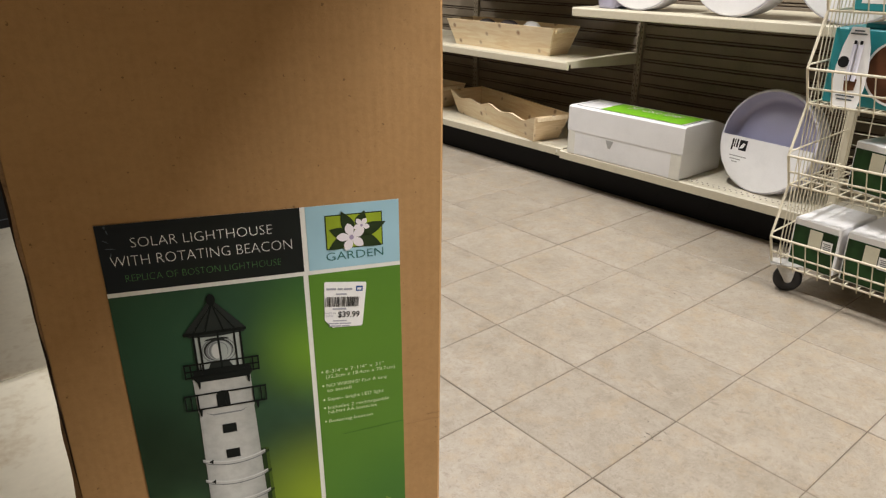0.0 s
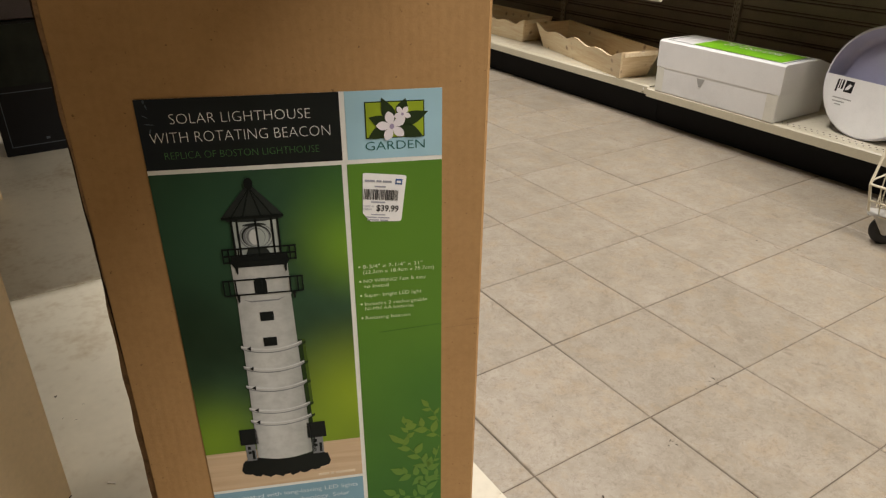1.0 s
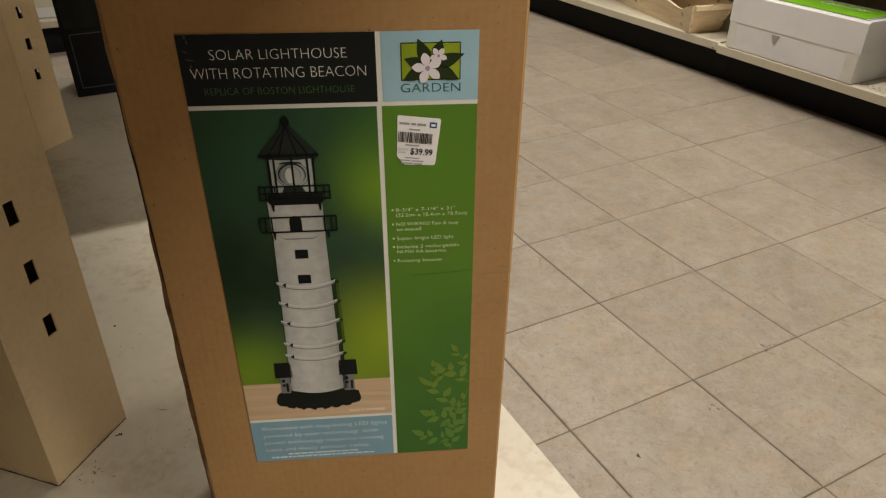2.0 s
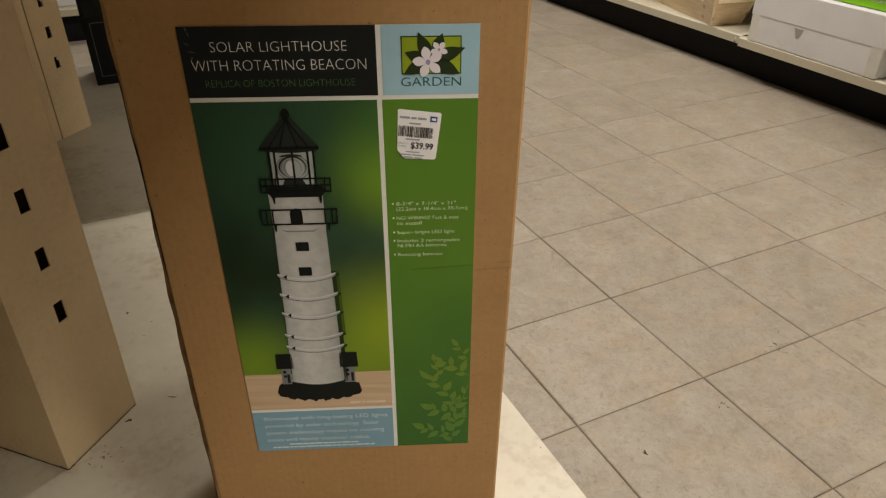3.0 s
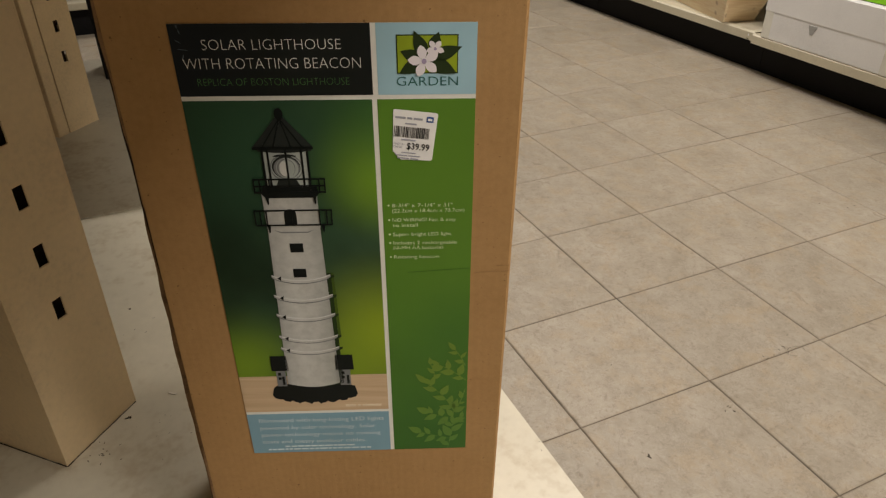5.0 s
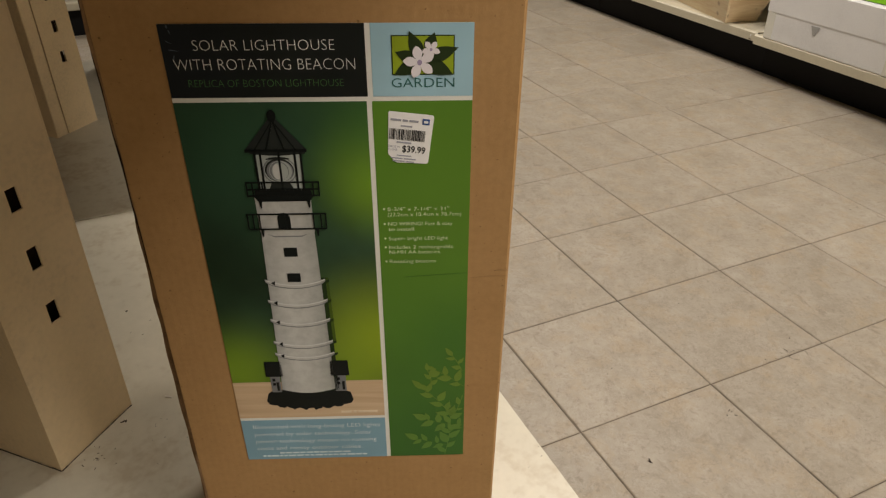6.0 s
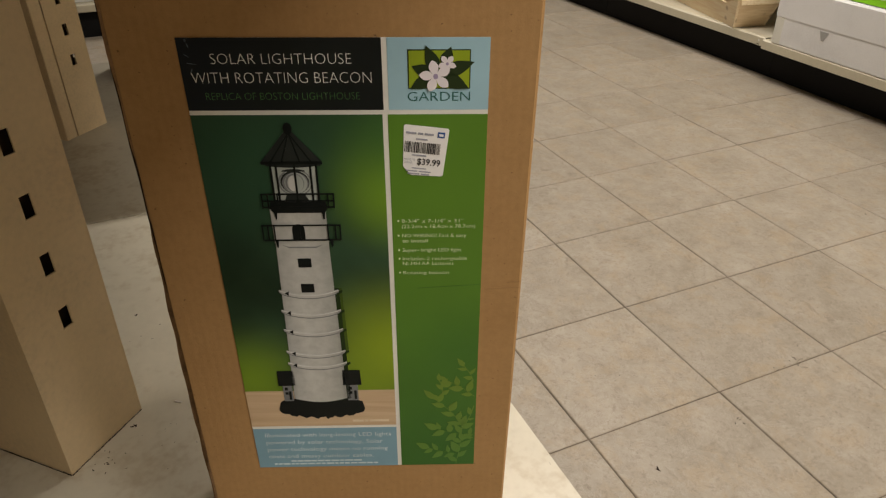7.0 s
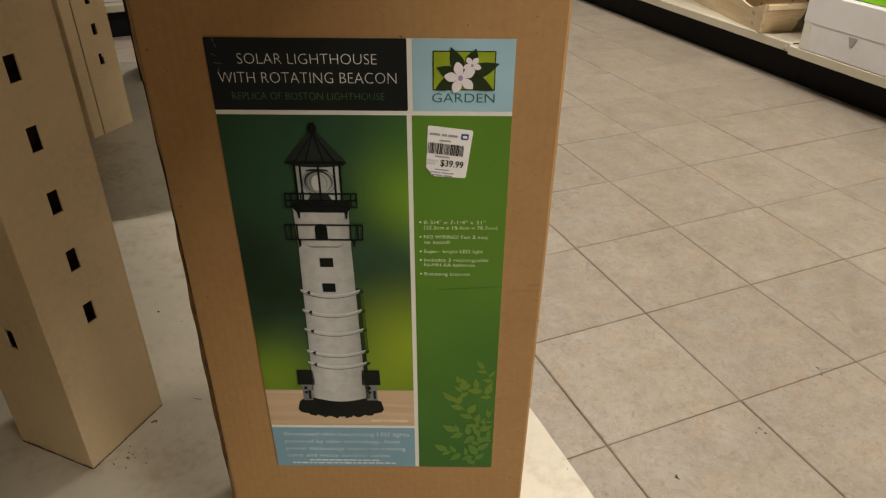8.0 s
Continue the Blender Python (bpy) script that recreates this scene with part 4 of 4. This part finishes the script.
# ---- wooden planter crates ----
def planter_crate(m, text, length, height, wide, wavy, flare=0.05):
    """A flared pine window box: front, back, two ends and a floor; x is its depth, y its length."""
    crate = thing("planter_crate", m, text, "planter", "pine planters")
    t = 0.011
    def panel_front(x_low, x_top, wave):
        bm = bmesh.new()
        n = 48
        cols = []
        for k in range(n + 1):
            s = k / n
            top = height
            if wave:
                e = min(1, s / 0.09, (1 - s) / 0.09)
                top = height - e * (0.020 + 0.014 * (0.5 - 0.5 * math.cos(2 * math.pi * (s * 4.0))) - 0.010 * math.exp(-((s - 0.5) / 0.10) ** 2))
            col = []
            for h in (0.0, top):
                f = h / height
                y = -(flare * f) + (length + 2 * flare * f) * s
                x = x_low + (x_top - x_low) * f
                col += [bm.verts.new((x, y, h)), bm.verts.new((x + t, y, h))]
            cols.append(col)
        for p, q in zip(cols, cols[1:]):
            bm.faces.new((p[0], q[0], q[2], p[2]))
            bm.faces.new((p[1], p[3], q[3], q[1]))
            bm.faces.new((p[2], q[2], q[3], p[3]))
            bm.faces.new((p[0], p[1], q[1], q[0]))
        bm.faces.new((cols[0][0], cols[0][2], cols[0][3], cols[0][1]))
        bm.faces.new((cols[-1][0], cols[-1][1], cols[-1][3], cols[-1][2]))
        return bm
    lean = 0.030
    part("front_panel", panel_front(0.0, -lean, wavy), PINE, crate)
    part("back_panel", panel_front(wide, wide + lean, False), PINE, crate)
    for low, top in ((0.0005, -flare + 0.0005), (length - t - 0.0005, length + flare - t - 0.0005)):
        bm = bmesh.new()
        pts = [(t, low, 0.001), (wide, low, 0.001), (wide + lean, top, height - 0.002), (t - lean, top, height - 0.002)]
        vs = [bm.verts.new(p) for p in pts] + [bm.verts.new((x, y + t, z)) for x, y, z in pts]
        for f in ((0, 1, 2, 3), (4, 7, 6, 5), (0, 4, 5, 1), (1, 5, 6, 2), (2, 6, 7, 3), (3, 7, 4, 0)):
            bm.faces.new([vs[i] for i in f])
        end = part("end_panel", bm, PINE_END, crate)
    part("crate_floor", slab(t, 0.012, 0.002, wide, length - 0.012, 0.012), PINE, crate)
    part("end_strip", slab(t - lean * 0.8, -flare * 0.86 - 0.008, height * 0.80, wide + lean * 0.8, -flare * 0.86 - 0.0005, height * 0.97, 0.002), PINE, crate, "pine strip under the rim")
    return crate


planter_crate(pose(1.797, 1.605, 0.1725, 0, 0, -13), "knotty pine planter crate with scalloped rim on the base shelf", 0.775, 0.1275, 0.140, True, 0.045)
planter_crate(pose(1.888, 1.615, 0.5675, 0, 0, 0), "plain pale pine planter crate on the upper shelf", 0.672, 0.130, 0.12, False, 0.045)
planter_crate(pose(1.95, 2.52, 0.1725, 0, 0, 0), "pale pine planter crate at the end of the row", 0.62, 0.13, 0.14, True, 0.04)
for k, (dy, dr) in enumerate(((0.14, 0.05), (0.30, 0.055), (0.46, 0.05))):
    bag = thing("clear_wrap", pose(1.955, 1.66 + dy, 0.655), "crumpled pale wrap showing above the pine planter", "wrapping", "wraps in the planter")
    part("wrap_sheet", lathe([(0.0, 0.056 - 0.004 * k), (dr * 0.5, 0.052 - 0.004 * k), (dr * 0.9, 0.035), (dr, 0.0), (dr * 0.95, -0.08), (0, -0.0838)], Matrix.Diagonal((0.7, 1.1, 1.0, 1)), 14), PURPLE_CARD if k else WHITE_CARD, bag, smooth=True)

# ---- white carton with green top label ----
coco = thing("liner_carton", pose(1.783, 0.787, 0.1695, 0, 0, 0), "long white carton with lime green top label on the base shelf", "carton")
part("body", slab(0, 0, 0, 0.30, 0.588, 0.150, 0.003), WHITE_CARD, coco)
part("lid", prism([(-0.0015, 0.106), (0.3035, 0.106), (0.3035, 0.186), (0.285, 0.192), (0.215, 0.2155), (0.010, 0.218), (-0.0015, 0.212)], 0.595, "y", None, -0.0035), WHITE_CARD, coco, "white lid with drooping front flap")
# grey plate laid on the front paints the slot's soft shadow
part("tuck_tab", prism([(0.335, 0.096), (0.375, 0.096), (0.361, 0.062), (0.351, 0.062)], 0.0015, "x", None, -0.0017), SLOT_GREY, coco, "tuck slot with its shade painted grey")
for y0, y1 in ((0.548, 0.587), (0.002, 0.048)):
    part("tape", slab(-0.0010, y0, 0.002, -0.0004, y1, 0.1055), OLD_TAPE, coco, "yellowed tape strip")
top_label = part("top_label", slab(0.03, 0.035, 0.2185, 0.19, 0.44, 0.2192), LIME, coco, "lime green paper label")
for c in ((0.022, 0.02, 0.026, 0.57), (0.20, 0.02, 0.204, 0.57), (0.022, 0.02, 0.204, 0.024), (0.022, 0.566, 0.204, 0.57)):
    part("outline", slab(c[0], c[1], 0.2184, c[2], c[3], 0.2188), GREY_LINE, coco)
words = lettering("label_words", '24" Coco Liner', 0, 0, 0.27, 0.05, 0.0, TEXT_WHITE, top_label, 1.0, 0.0)
words.matrix_basis = Matrix.Translation((0.125, 0.372, 0.2196)) @ pose(0, 0, 0, 0, 0, -90)


# ---- round plastic trays ----
def round_tray(m, text, radius, deep, papered):
    """A round shallow drum standing on its edge; its open face looks along the local z axis."""
    tray = thing("round_tray", m, text, "tray", "round trays")
    part("rim", lathe([(radius * 0.955, 0.0), (radius * 0.985, 0.0), (radius, 0.004), (radius, 0.012), (radius * 0.985, deep), (0, deep), (0, deep - 0.004), (radius * 0.93, deep - 0.004), (radius * 0.95, 0.006), (radius * 0.955, 0.0)], Matrix.Diagonal((1, 1, -1, 1)), 56), WHITE_PLASTIC, tray, smooth=False)
    part("dish", lathe([(0, -0.050), (radius * 0.74, -0.050), (radius * 0.76, -0.056), (radius * 0.84, -0.056), (radius * 0.90, -0.045), (radius * 0.952, -0.002)], Matrix.Identity(4), 56), LAVENDER, tray, "recessed lavender dish", smooth=True)
    if papered:
        pts = [(radius * 0.97 * math.cos(math.pi + math.pi * k / 30), radius * 0.97 * math.sin(math.pi + math.pi * k / 30) + 0.0) for k in range(31)]
        pts = [(x, y) for x, y in pts]
        part("paper_card", prism(pts, 0.002, "z", None, 0.001), WHITE_PAPER, tray, "white paper card over the lower half")
        logo = None
        for c in ((-0.137, -0.056, -0.130, -0.012), (-0.126, -0.044, -0.122, -0.012), (-0.117, -0.044, -0.110, -0.012), (-0.104, -0.052, -0.072, -0.012)):
            logo = slab(c[0], c[1], 0.003, c[2], c[3], 0.0036, 0, logo)
        part("logo_block", logo, TEXT_BLACK, tray, "black square logo shapes")
        part("logo_swirl", prism([(-0.100, -0.046), (-0.086, -0.042), (-0.078, -0.026), (-0.088, -0.022), (-0.096, -0.034)], 0.0006, "z", None, 0.0037), WHITE_PAPER, tray)
        bars = None
        for x0, x1, y in ((-0.135, -0.062, -0.076), (-0.132, -0.085, -0.088), (-0.120, -0.095, -0.098)):
            bars = slab(x0, y - 0.002, 0.003, x1, y + 0.002, 0.0034, 0, bars)
        part("small_print", bars, SLOT_GREY, tray)
    return tray


def tray_pose(x, y, z, lean, turn=0.0):
    """Stands a tray on its edge facing the aisle (-x), leaning back by some degrees."""
    return Matrix.Translation((x, y, z)) @ pose(0, 0, 0, 0, 0, turn) @ Matrix(((0, 0, -1, 0), (-1, 0, 0, 0), (0, 1, 0, 0), (0, 0, 0, 1))) @ pose(0, 0, 0, -lean, 0, 0)


R = 0.196
round_tray(tray_pose(1.905, 0.516, 0.1695 + R * math.cos(radians(12)) + 0.001, 12, -6), "round lavender plastic tray on edge with white paper card", R, 0.085, True)
for k, (ty, tt) in enumerate(((0.29, 4), (0.705, -3), (1.115, 2))):
    round_tray(tray_pose(1.835 + 0.01 * k, ty, 0.8035 + R * math.cos(radians(3)), 3, tt), "round white plastic tray standing on the upper shelf", R, 0.10, True)
pot = thing("grey_pot", pose(1.90, 1.275, 0.8025), "small grey round pot on the upper shelf edge", "pot")
part("body", lathe([(0, 0), (0.055, 0), (0.062, 0.01), (0.072, 0.14), (0.068, 0.14), (0.058, 0.012), (0, 0.012)], Matrix.Identity(4), 32), LAVENDER, pot, smooth=True)


# ---- wire rack on casters ----
RX0, RX1, RY0, RY1 = 1.46, 1.86, -0.52, 0.225
rack = thing("wire_rack", pose(0, 0, 0), "cream wire basket rack on black rubber casters, full of boxed goods", "display rack")
# each basket: floor height, rim height, front at the floor, front at the rim
LEVELS = ((0.090, 0.192, 1.471, 1.431), (0.352, 0.451, 1.486, 1.445), (0.602, 0.708, 1.504, 1.458), (0.866, 0.968, 1.518, 1.472))
def wire(name, a, c, r, parent, shared):
    """A straight wire from a to c; wires of one length and heading share a mesh."""
    a, c = Vector(a), Vector(c)
    key = tuple(round(q, 4) for q in (*(c - a), r))
    if key not in shared:
        ob = part(name, rod((0, 0, 0), c - a, r, None, 6), WIRE, parent)
        shared[key] = ob.data
    else:
        ob = new(name, shared[key])
        ob.parent = parent
    ob.matrix_basis = Matrix.Translation(a)
    return ob


shared = {}
for y in (RY0, RY1):
    frame_bm, last = None, None
    for z0, z1, low, rim in LEVELS:
        for point in ((low, y, z0), (rim, y, z1)):
            if last:
                frame_bm = rod(last, point, 0.0042, frame_bm, 8)
            last = point
        frame_bm = rod((rim, y, z1 + 0.012), (RX1, y, z1 + 0.020), 0.0030, frame_bm, 6)
        frame_bm = rod((low, y, z0), (RX1, y, z0), 0.0032, frame_bm, 6)
    frame_bm = rod(last, (1.53, y, 1.185), 0.0042, frame_bm, 8)
    frame_bm = rod((1.53, y, 1.185), (RX1, y, 1.185), 0.0032, frame_bm, 6)
    side = part("side_frame", frame_bm, WIRE, rack)
    x = 1.528
    while x < RX1 - 0.01:
        wire("upright_wire", (x - 0.02, y, 0.10), (x, y, 1.18), 0.0017, side, shared)
        x += 0.0260
    part("back_post", slab(RX1 - 0.012, y - 0.014, 0.08, RX1 + 0.014, y + 0.014, 1.2, 0.003), CREAM, rack)
y = RY0 + 0.03
while y < RY1 - 0.01:
    wire("back_wire", (RX1, y, 0.10), (RX1, y, 1.18), 0.0018, rack, shared)
    y += 0.05
z = 0.14
while z < 1.18:
    wire("back_wire", (RX1 + 0.003, RY0, z), (RX1 + 0.003, RY1, z), 0.0018, rack, shared)
    z += 0.04
for z0, z1, low, rim in LEVELS:
    mid = (low * 0.55 + rim * 0.45, z0 * 0.55 + z1 * 0.45)
    basket = part("basket", rod((rim, RY0, z1), (rim, RY1, z1), 0.0038, rod((low, RY0, z0), (low, RY1, z0), 0.0035, rod((mid[0], RY0, mid[1]), (mid[0], RY1, mid[1]), 0.0032, None, 8), 8), 8), WIRE, rack)
    y = RY0 + 0.02
    while y < RY1 - 0.005:
        wire("front_wire", (low + 0.004, y, z0 - 0.014), (rim - 0.001, y, z1), 0.0018, basket, shared)
        wire("floor_wire", (low, y, z0), (RX1, y, z0), 0.0022, basket, shared)
        y += 0.0385
    for x in (low + 0.09, low + 0.19, low + 0.29):
        wire("floor_wire", (x, RY0, z0 - 0.004), (x, RY1, z0 - 0.004), 0.0028, basket, shared)
for x, y in ((RX0 + 0.03, RY1 - 0.035), (RX1 - 0.05, RY1 - 0.035), (RX0 + 0.03, RY0 + 0.035), (RX1 - 0.05, RY0 + 0.035)):
    c = part("caster", prism([(-0.030, 0.094), (0.034, 0.094), (0.026, 0.040), (0.006, 0.036)], 0.004, "y", prism([(-0.030, 0.094), (0.034, 0.094), (0.026, 0.040), (0.006, 0.036)], 0.004, "y", None, -0.017), 0.013), STEEL, rack, "steel caster fork")
    c.matrix_basis = pose(x, y, 0, 0, 0, -58)
    part("tyre", lathe([(0.012, -0.011), (0.036, -0.012), (0.043, -0.008), (0.044, 0), (0.043, 0.008), (0.036, 0.012), (0.012, 0.011), (0.012, -0.011)], pose(0.015, 0, 0.044, 90, 0, 0), 28), RUBBER, c, "black rubber tyre", smooth=True)
    part("hub", lathe([(0, -0.0125), (0.013, -0.0125), (0.013, 0.0125), (0, 0.0125)], pose(0.015, 0, 0.044, 90, 0, 0), 16), STEEL, c)
    part("plate", slab(-0.045, -0.03, 0.0945, 0.05, 0.03, 0.0975), STEEL, c)


def boxed_lamp(m, w, d, h, text):
    """A white carton with a dark green front label and two cream stickers; front looks to -x, y is its width."""
    c = thing("white_garden_carton", m, text, "carton", "garden cartons in the rack")
    part("body", slab(0, 0, 0, d, w, h, 0.004), WHITE_CARD, c)
    lab = part("front_label", slab(-0.0009, 0.003, 0.004, 0.0005, w - 0.005, h * 0.86), GARDEN_DARK, c, "dark green garden picture label")
    part("sticker", slab(-0.0016, w * 0.34, h * 0.46, -0.0008, w * 0.62, h * 0.83), CREAM_LABEL, lab)
    part("sticker", slab(-0.0016, w * 0.10, h * 0.44, -0.0008, w * 0.32, h * 0.68), WHITE_PAPER, lab)
    bars = None
    for k in range(5):
        bars = slab(-0.002, w * 0.13, h * (0.47 + 0.038 * k), -0.0015, w * (0.29 - 0.02 * (k % 2)), h * (0.485 + 0.038 * k), 0, bars)
    part("small_print", bars, GREY_LINE, lab)
    return c


for by, turn in ((0.048, -5), (-0.115, -3), (-0.275, 2)):
    boxed_lamp(pose(1.492, by, 0.0925, 0, 0, turn), 0.145, 0.22, 0.158, "white carton with dark green label in the bottom basket")
boxed_lamp(pose(1.535, -0.055, 0.3545, 0, 0, -14), 0.150, 0.20, 0.150, "white carton with dark green label turned askew in the middle basket")
boxed_lamp(pose(1.515, -0.24, 0.3545, 0, 0, -6), 0.150, 0.20, 0.150, "white carton with dark green label in the middle basket")

teal = thing("teal_carton", pose(1.535, -0.16, 0.6045, 0, 0, -4), "teal carton with a round window in the top basket", "carton")
part("body", slab(0, 0, 0, 0.16, 0.372, 0.215, 0.004), TEAL, teal)
ringm = pose(-0.001, 0.175, 0.105, 0, -90, 0)
part("window", lathe([(0, 0.001), (0.088, 0.001)], ringm, 40), BROWN_PRINT, teal, "round window with brown goods behind")
part("window_ring", lathe([(0.086, 0.0), (0.086, 0.002), (0.092, 0.002), (0.092, 0.0)], ringm, 40), WHITE_PAPER, teal)
part("top_box", slab(0.02, 0.0, 0.2155, 0.15, 0.30, 0.23, 0.003), TEAL, teal)
pack = thing("white_blister_pack", pose(1.512, 0.085, 0.6045, 0, 4, -3), "white blister pack with small torch picture in the top basket", "packaging")
part("card", prism([(0.008, 0), (0.080, 0), (0.090, 0.06), (0.091, 0.11), (0.084, 0.17), (0.070, 0.222), (0.026, 0.222), (0.010, 0.17), (0.001, 0.11), (0.001, 0.06)], 0.004, "x", None, 0), WHITE_PAPER, pack)
part("badge", lathe([(0, 0.0012), (0.016, 0.0012)], pose(0, 0.072, 0.125, 0, -90, 0), 20), TEXT_BLACK, pack, "round black badge")
for y in (0.034, 0.050):
    part("torch", rod((-0.003, y, 0.075), (-0.003, y, 0.175), 0.006, None, 10), WHITE_PLASTIC, pack)
    part("torch_tip", rod((-0.003, y, 0.176), (-0.003, y, 0.186), 0.004, None, 10), TEXT_BLACK, pack)
part("picture", prism([(0.026, 0.05), (0.054, 0.045), (0.060, 0.085), (0.043, 0.095), (0.024, 0.08)], 0.001, "x", None, -0.0011), BROWN_PRINT, pack)
for y0, y1, z in ((0.034, 0.062, 0.210), (0.026, 0.070, 0.202), (0.020, 0.072, 0.030), (0.024, 0.068, 0.020)):
    part("small_print", slab(-0.001, y0, z, 0.0005, y1, z + 0.004), GREY_LINE, pack)
for k, y in enumerate((0.02, -0.15)):
    tb = thing("teal_carton", pose(1.545, y, 0.8685, 0, 0, 0), "teal carton in the highest basket", "carton")
    part("body", slab(0, 0, 0, 0.2, 0.15, 0.18, 0.004), TEAL, tb)
    part("front_label", slab(-0.001, 0.03, 0.02, 0.0005, 0.13, 0.15), WHITE_PAPER, tb)


# ---- crumbs, lint and scratches on deck and floor ----
def crumbs(name, spots, z, material, text, seed):
    rnd = random.Random(seed)
    bm = None
    for x, y, spread, count, size in spots:
        for k in range(count):
            px, py = x + rnd.gauss(0, spread), y + rnd.gauss(0, spread)
            a = rnd.uniform(0, math.pi)
            l, w, h = size * rnd.uniform(0.5, 1.6), size * rnd.uniform(0.2, 0.5), size * rnd.uniform(0.15, 0.35)
            b = slab(-l, -w, 0, l, w, h, 0)
            bmesh.ops.transform(b, matrix=pose(px, py, z, 0, 0, math.degrees(a)), verts=b.verts)
            bm = join(bm, b)
    return tagged(part(name, bm, material), text, "debris", kind="stuff")


crumbs("deck_crumbs", ((-0.770, 0.148, 0.012, 14, 0.0013), (-0.731, 0.205, 0.003, 4, 0.0024), (-0.732, 0.262, 0.005, 7, 0.0014), (-0.69, 0.16, 0.035, 12, 0.0008), (-0.695, 0.413, 0.03, 6, 0.0012), (-0.71, 0.507, 0.003, 2, 0.0022), (-0.22, -0.15, 0.05, 7, 0.0008)), DECK_Z + 0.0002, DIRT, "scattered dark crumbs on the cream deck", 3)
crumbs("deck_lint", ((-0.661, 0.232, 0.0005, 1, 0.0042),), DECK_Z + 0.0002, LINT, "pale lint on the cream deck", 5)
crumbs("floor_crumbs", ((0.282, -0.086, 0.006, 4, 0.0026), (0.50, 0.003, 0.014, 6, 0.0018), (0.558, 0.04, 0.001, 1, 0.0026), (0.072, -0.111, 0.005, 2, 0.0028), (0.455, -0.003, 0.012, 4, 0.0016), (0.128, 0.12, 0.02, 3, 0.0012), (0.55, 0.20, 0.25, 9, 0.0012), (1.2, 0.35, 0.05, 5, 0.002)), 0.0004, DIRT, "dark crumbs on the tile floor", 8)
# dirt at the post's foot, also painting the dark gap beneath it
dirt_line = None
rnd = random.Random(21)
for ax, ay, dx, dy in ((-0.8205, 0.1370, 0.7071, 0.7071), (-0.8205, 0.1370, -0.7071, 0.7071)):
    s = 0.0
    while s < 0.143:
        l = rnd.uniform(0.004, 0.012)
        b = slab(0, -0.0003 - rnd.uniform(0, 0.0009), 0, l, 0.0003, rnd.uniform(0.0004, 0.0012))
        nx = -1 if dx < 0 else 1
        bmesh.ops.transform(b, matrix=pose(ax + dx * s + 0.0006 * nx, ay + dy * s - 0.0006, DECK_Z + 0.0001, 0, 0, 45 if dx > 0 else 135), verts=b.verts)
        dirt_line = join(dirt_line, b)
        s += l * rnd.uniform(0.8, 1.1)
tagged(part("dirt_line", dirt_line, DIRT), "dark dirt and painted dark gap line along the foot of the post", "debris", kind="stuff")
hair = None
for k in range(14):
    a0, a1 = 0.35 * k - 0.6, 0.35 * (k + 1) - 0.6
    hair = rod((0.53 + 0.022 * math.cos(a0), -0.008 + 0.014 * math.sin(a0), 0.001), (0.53 + 0.022 * math.cos(a1), -0.008 + 0.014 * math.sin(a1), 0.001), 0.00022, hair, 4)
tagged(part("hair_strand", hair, DIRT), "thin curled dark fibre lying on the tile floor", "debris", kind="stuff")

# ---- torn tape scraps at the deck joint ----
scrap = thing("torn_tape", pose(LIP_X - 0.001, 1.42, 0.150), "torn pale tape scraps hanging at the joint of two shelf decks", "tape scraps")
rnd = random.Random(12)
for k in range(6):
    y, z = rnd.uniform(-0.035, 0.03), rnd.uniform(-0.012, 0.018)
    w, h = rnd.uniform(0.006, 0.016), rnd.uniform(0.004, 0.010)
    part("scrap", prism([(y, z), (y + w, z + rnd.uniform(-0.003, 0.003)), (y + w * 0.8, z + h), (y + w * 0.2, z + h * 0.8)], 0.0006, "x", None, -0.001 - 0.0008 * k), WHITE_PAPER if k % 3 else HOLE, scrap)

# ---- floor tiles ----
GAP = 0.0014


def tile_mesh():
    b = bmesh.new()
    h = PITCH / 2 - GAP
    lo, c = -0.0021, 0.0020
    ring = [[b.verts.new((sx * q, sy * q, z)) for sx, sy in ((-1, -1), (1, -1), (1, 1), (-1, 1))] for q, z in ((h, lo), (h, -c * 0.7), (h - c, 0.0))]
    for p, q in zip(ring, ring[1:]):
        for i in range(4):
            j = (i + 1) % 4
            b.faces.new((p[i], p[j], q[j], q[i]))
    b.faces.new(ring[-1])
    return b


tile_data = None
near_i, near_j = range(-1, 7), range(-4, 18)
rest = []
for i in range(int(FLOOR_X[0] / PITCH), int(FLOOR_X[1] / PITCH)):
    for j in range(int(FLOOR_Y[0] / PITCH), int(FLOOR_Y[1] / PITCH)):
        x, y = (i + 0.5) * PITCH, (j + 0.5) * PITCH
        seen = (i in near_i and j in near_j) or (-5 <= i < -1 and 7 <= j < 13)
        if not seen:
            rest.append((x, y))
            continue
        if tile_data is None:
            t0 = part("tile", tile_mesh(), TILE, floor)
            tile_data = t0.data
        else:
            t0 = new("tile", tile_data)
            t0.parent = floor
        rnd = random.Random(i * 131 + j)
        t0.matrix_basis = pose(x + rnd.uniform(-0.0005, 0.0005), y + rnd.uniform(-0.0005, 0.0005), rnd.uniform(-0.0003, 0.0002), rnd.uniform(-0.05, 0.05), rnd.uniform(-0.05, 0.05), 90 * rnd.randrange(4) + rnd.uniform(-0.08, 0.08))
verts, faces = [], []
for x, y in rest:
    n = len(verts)
    h = PITCH / 2 - GAP
    verts += [(x - h, y - h, 0), (x + h, y - h, 0), (x + h, y + h, 0), (x - h, y + h, 0)]
    faces.append((n, n + 1, n + 2, n + 3))
me = bpy.data.meshes.new("far_tiles")
me.from_pydata(verts, [], faces)
me.materials.append(TILE)
ft = new("far_tiles", me)
ft.parent = floor
tagged(ft, kind="stuff")
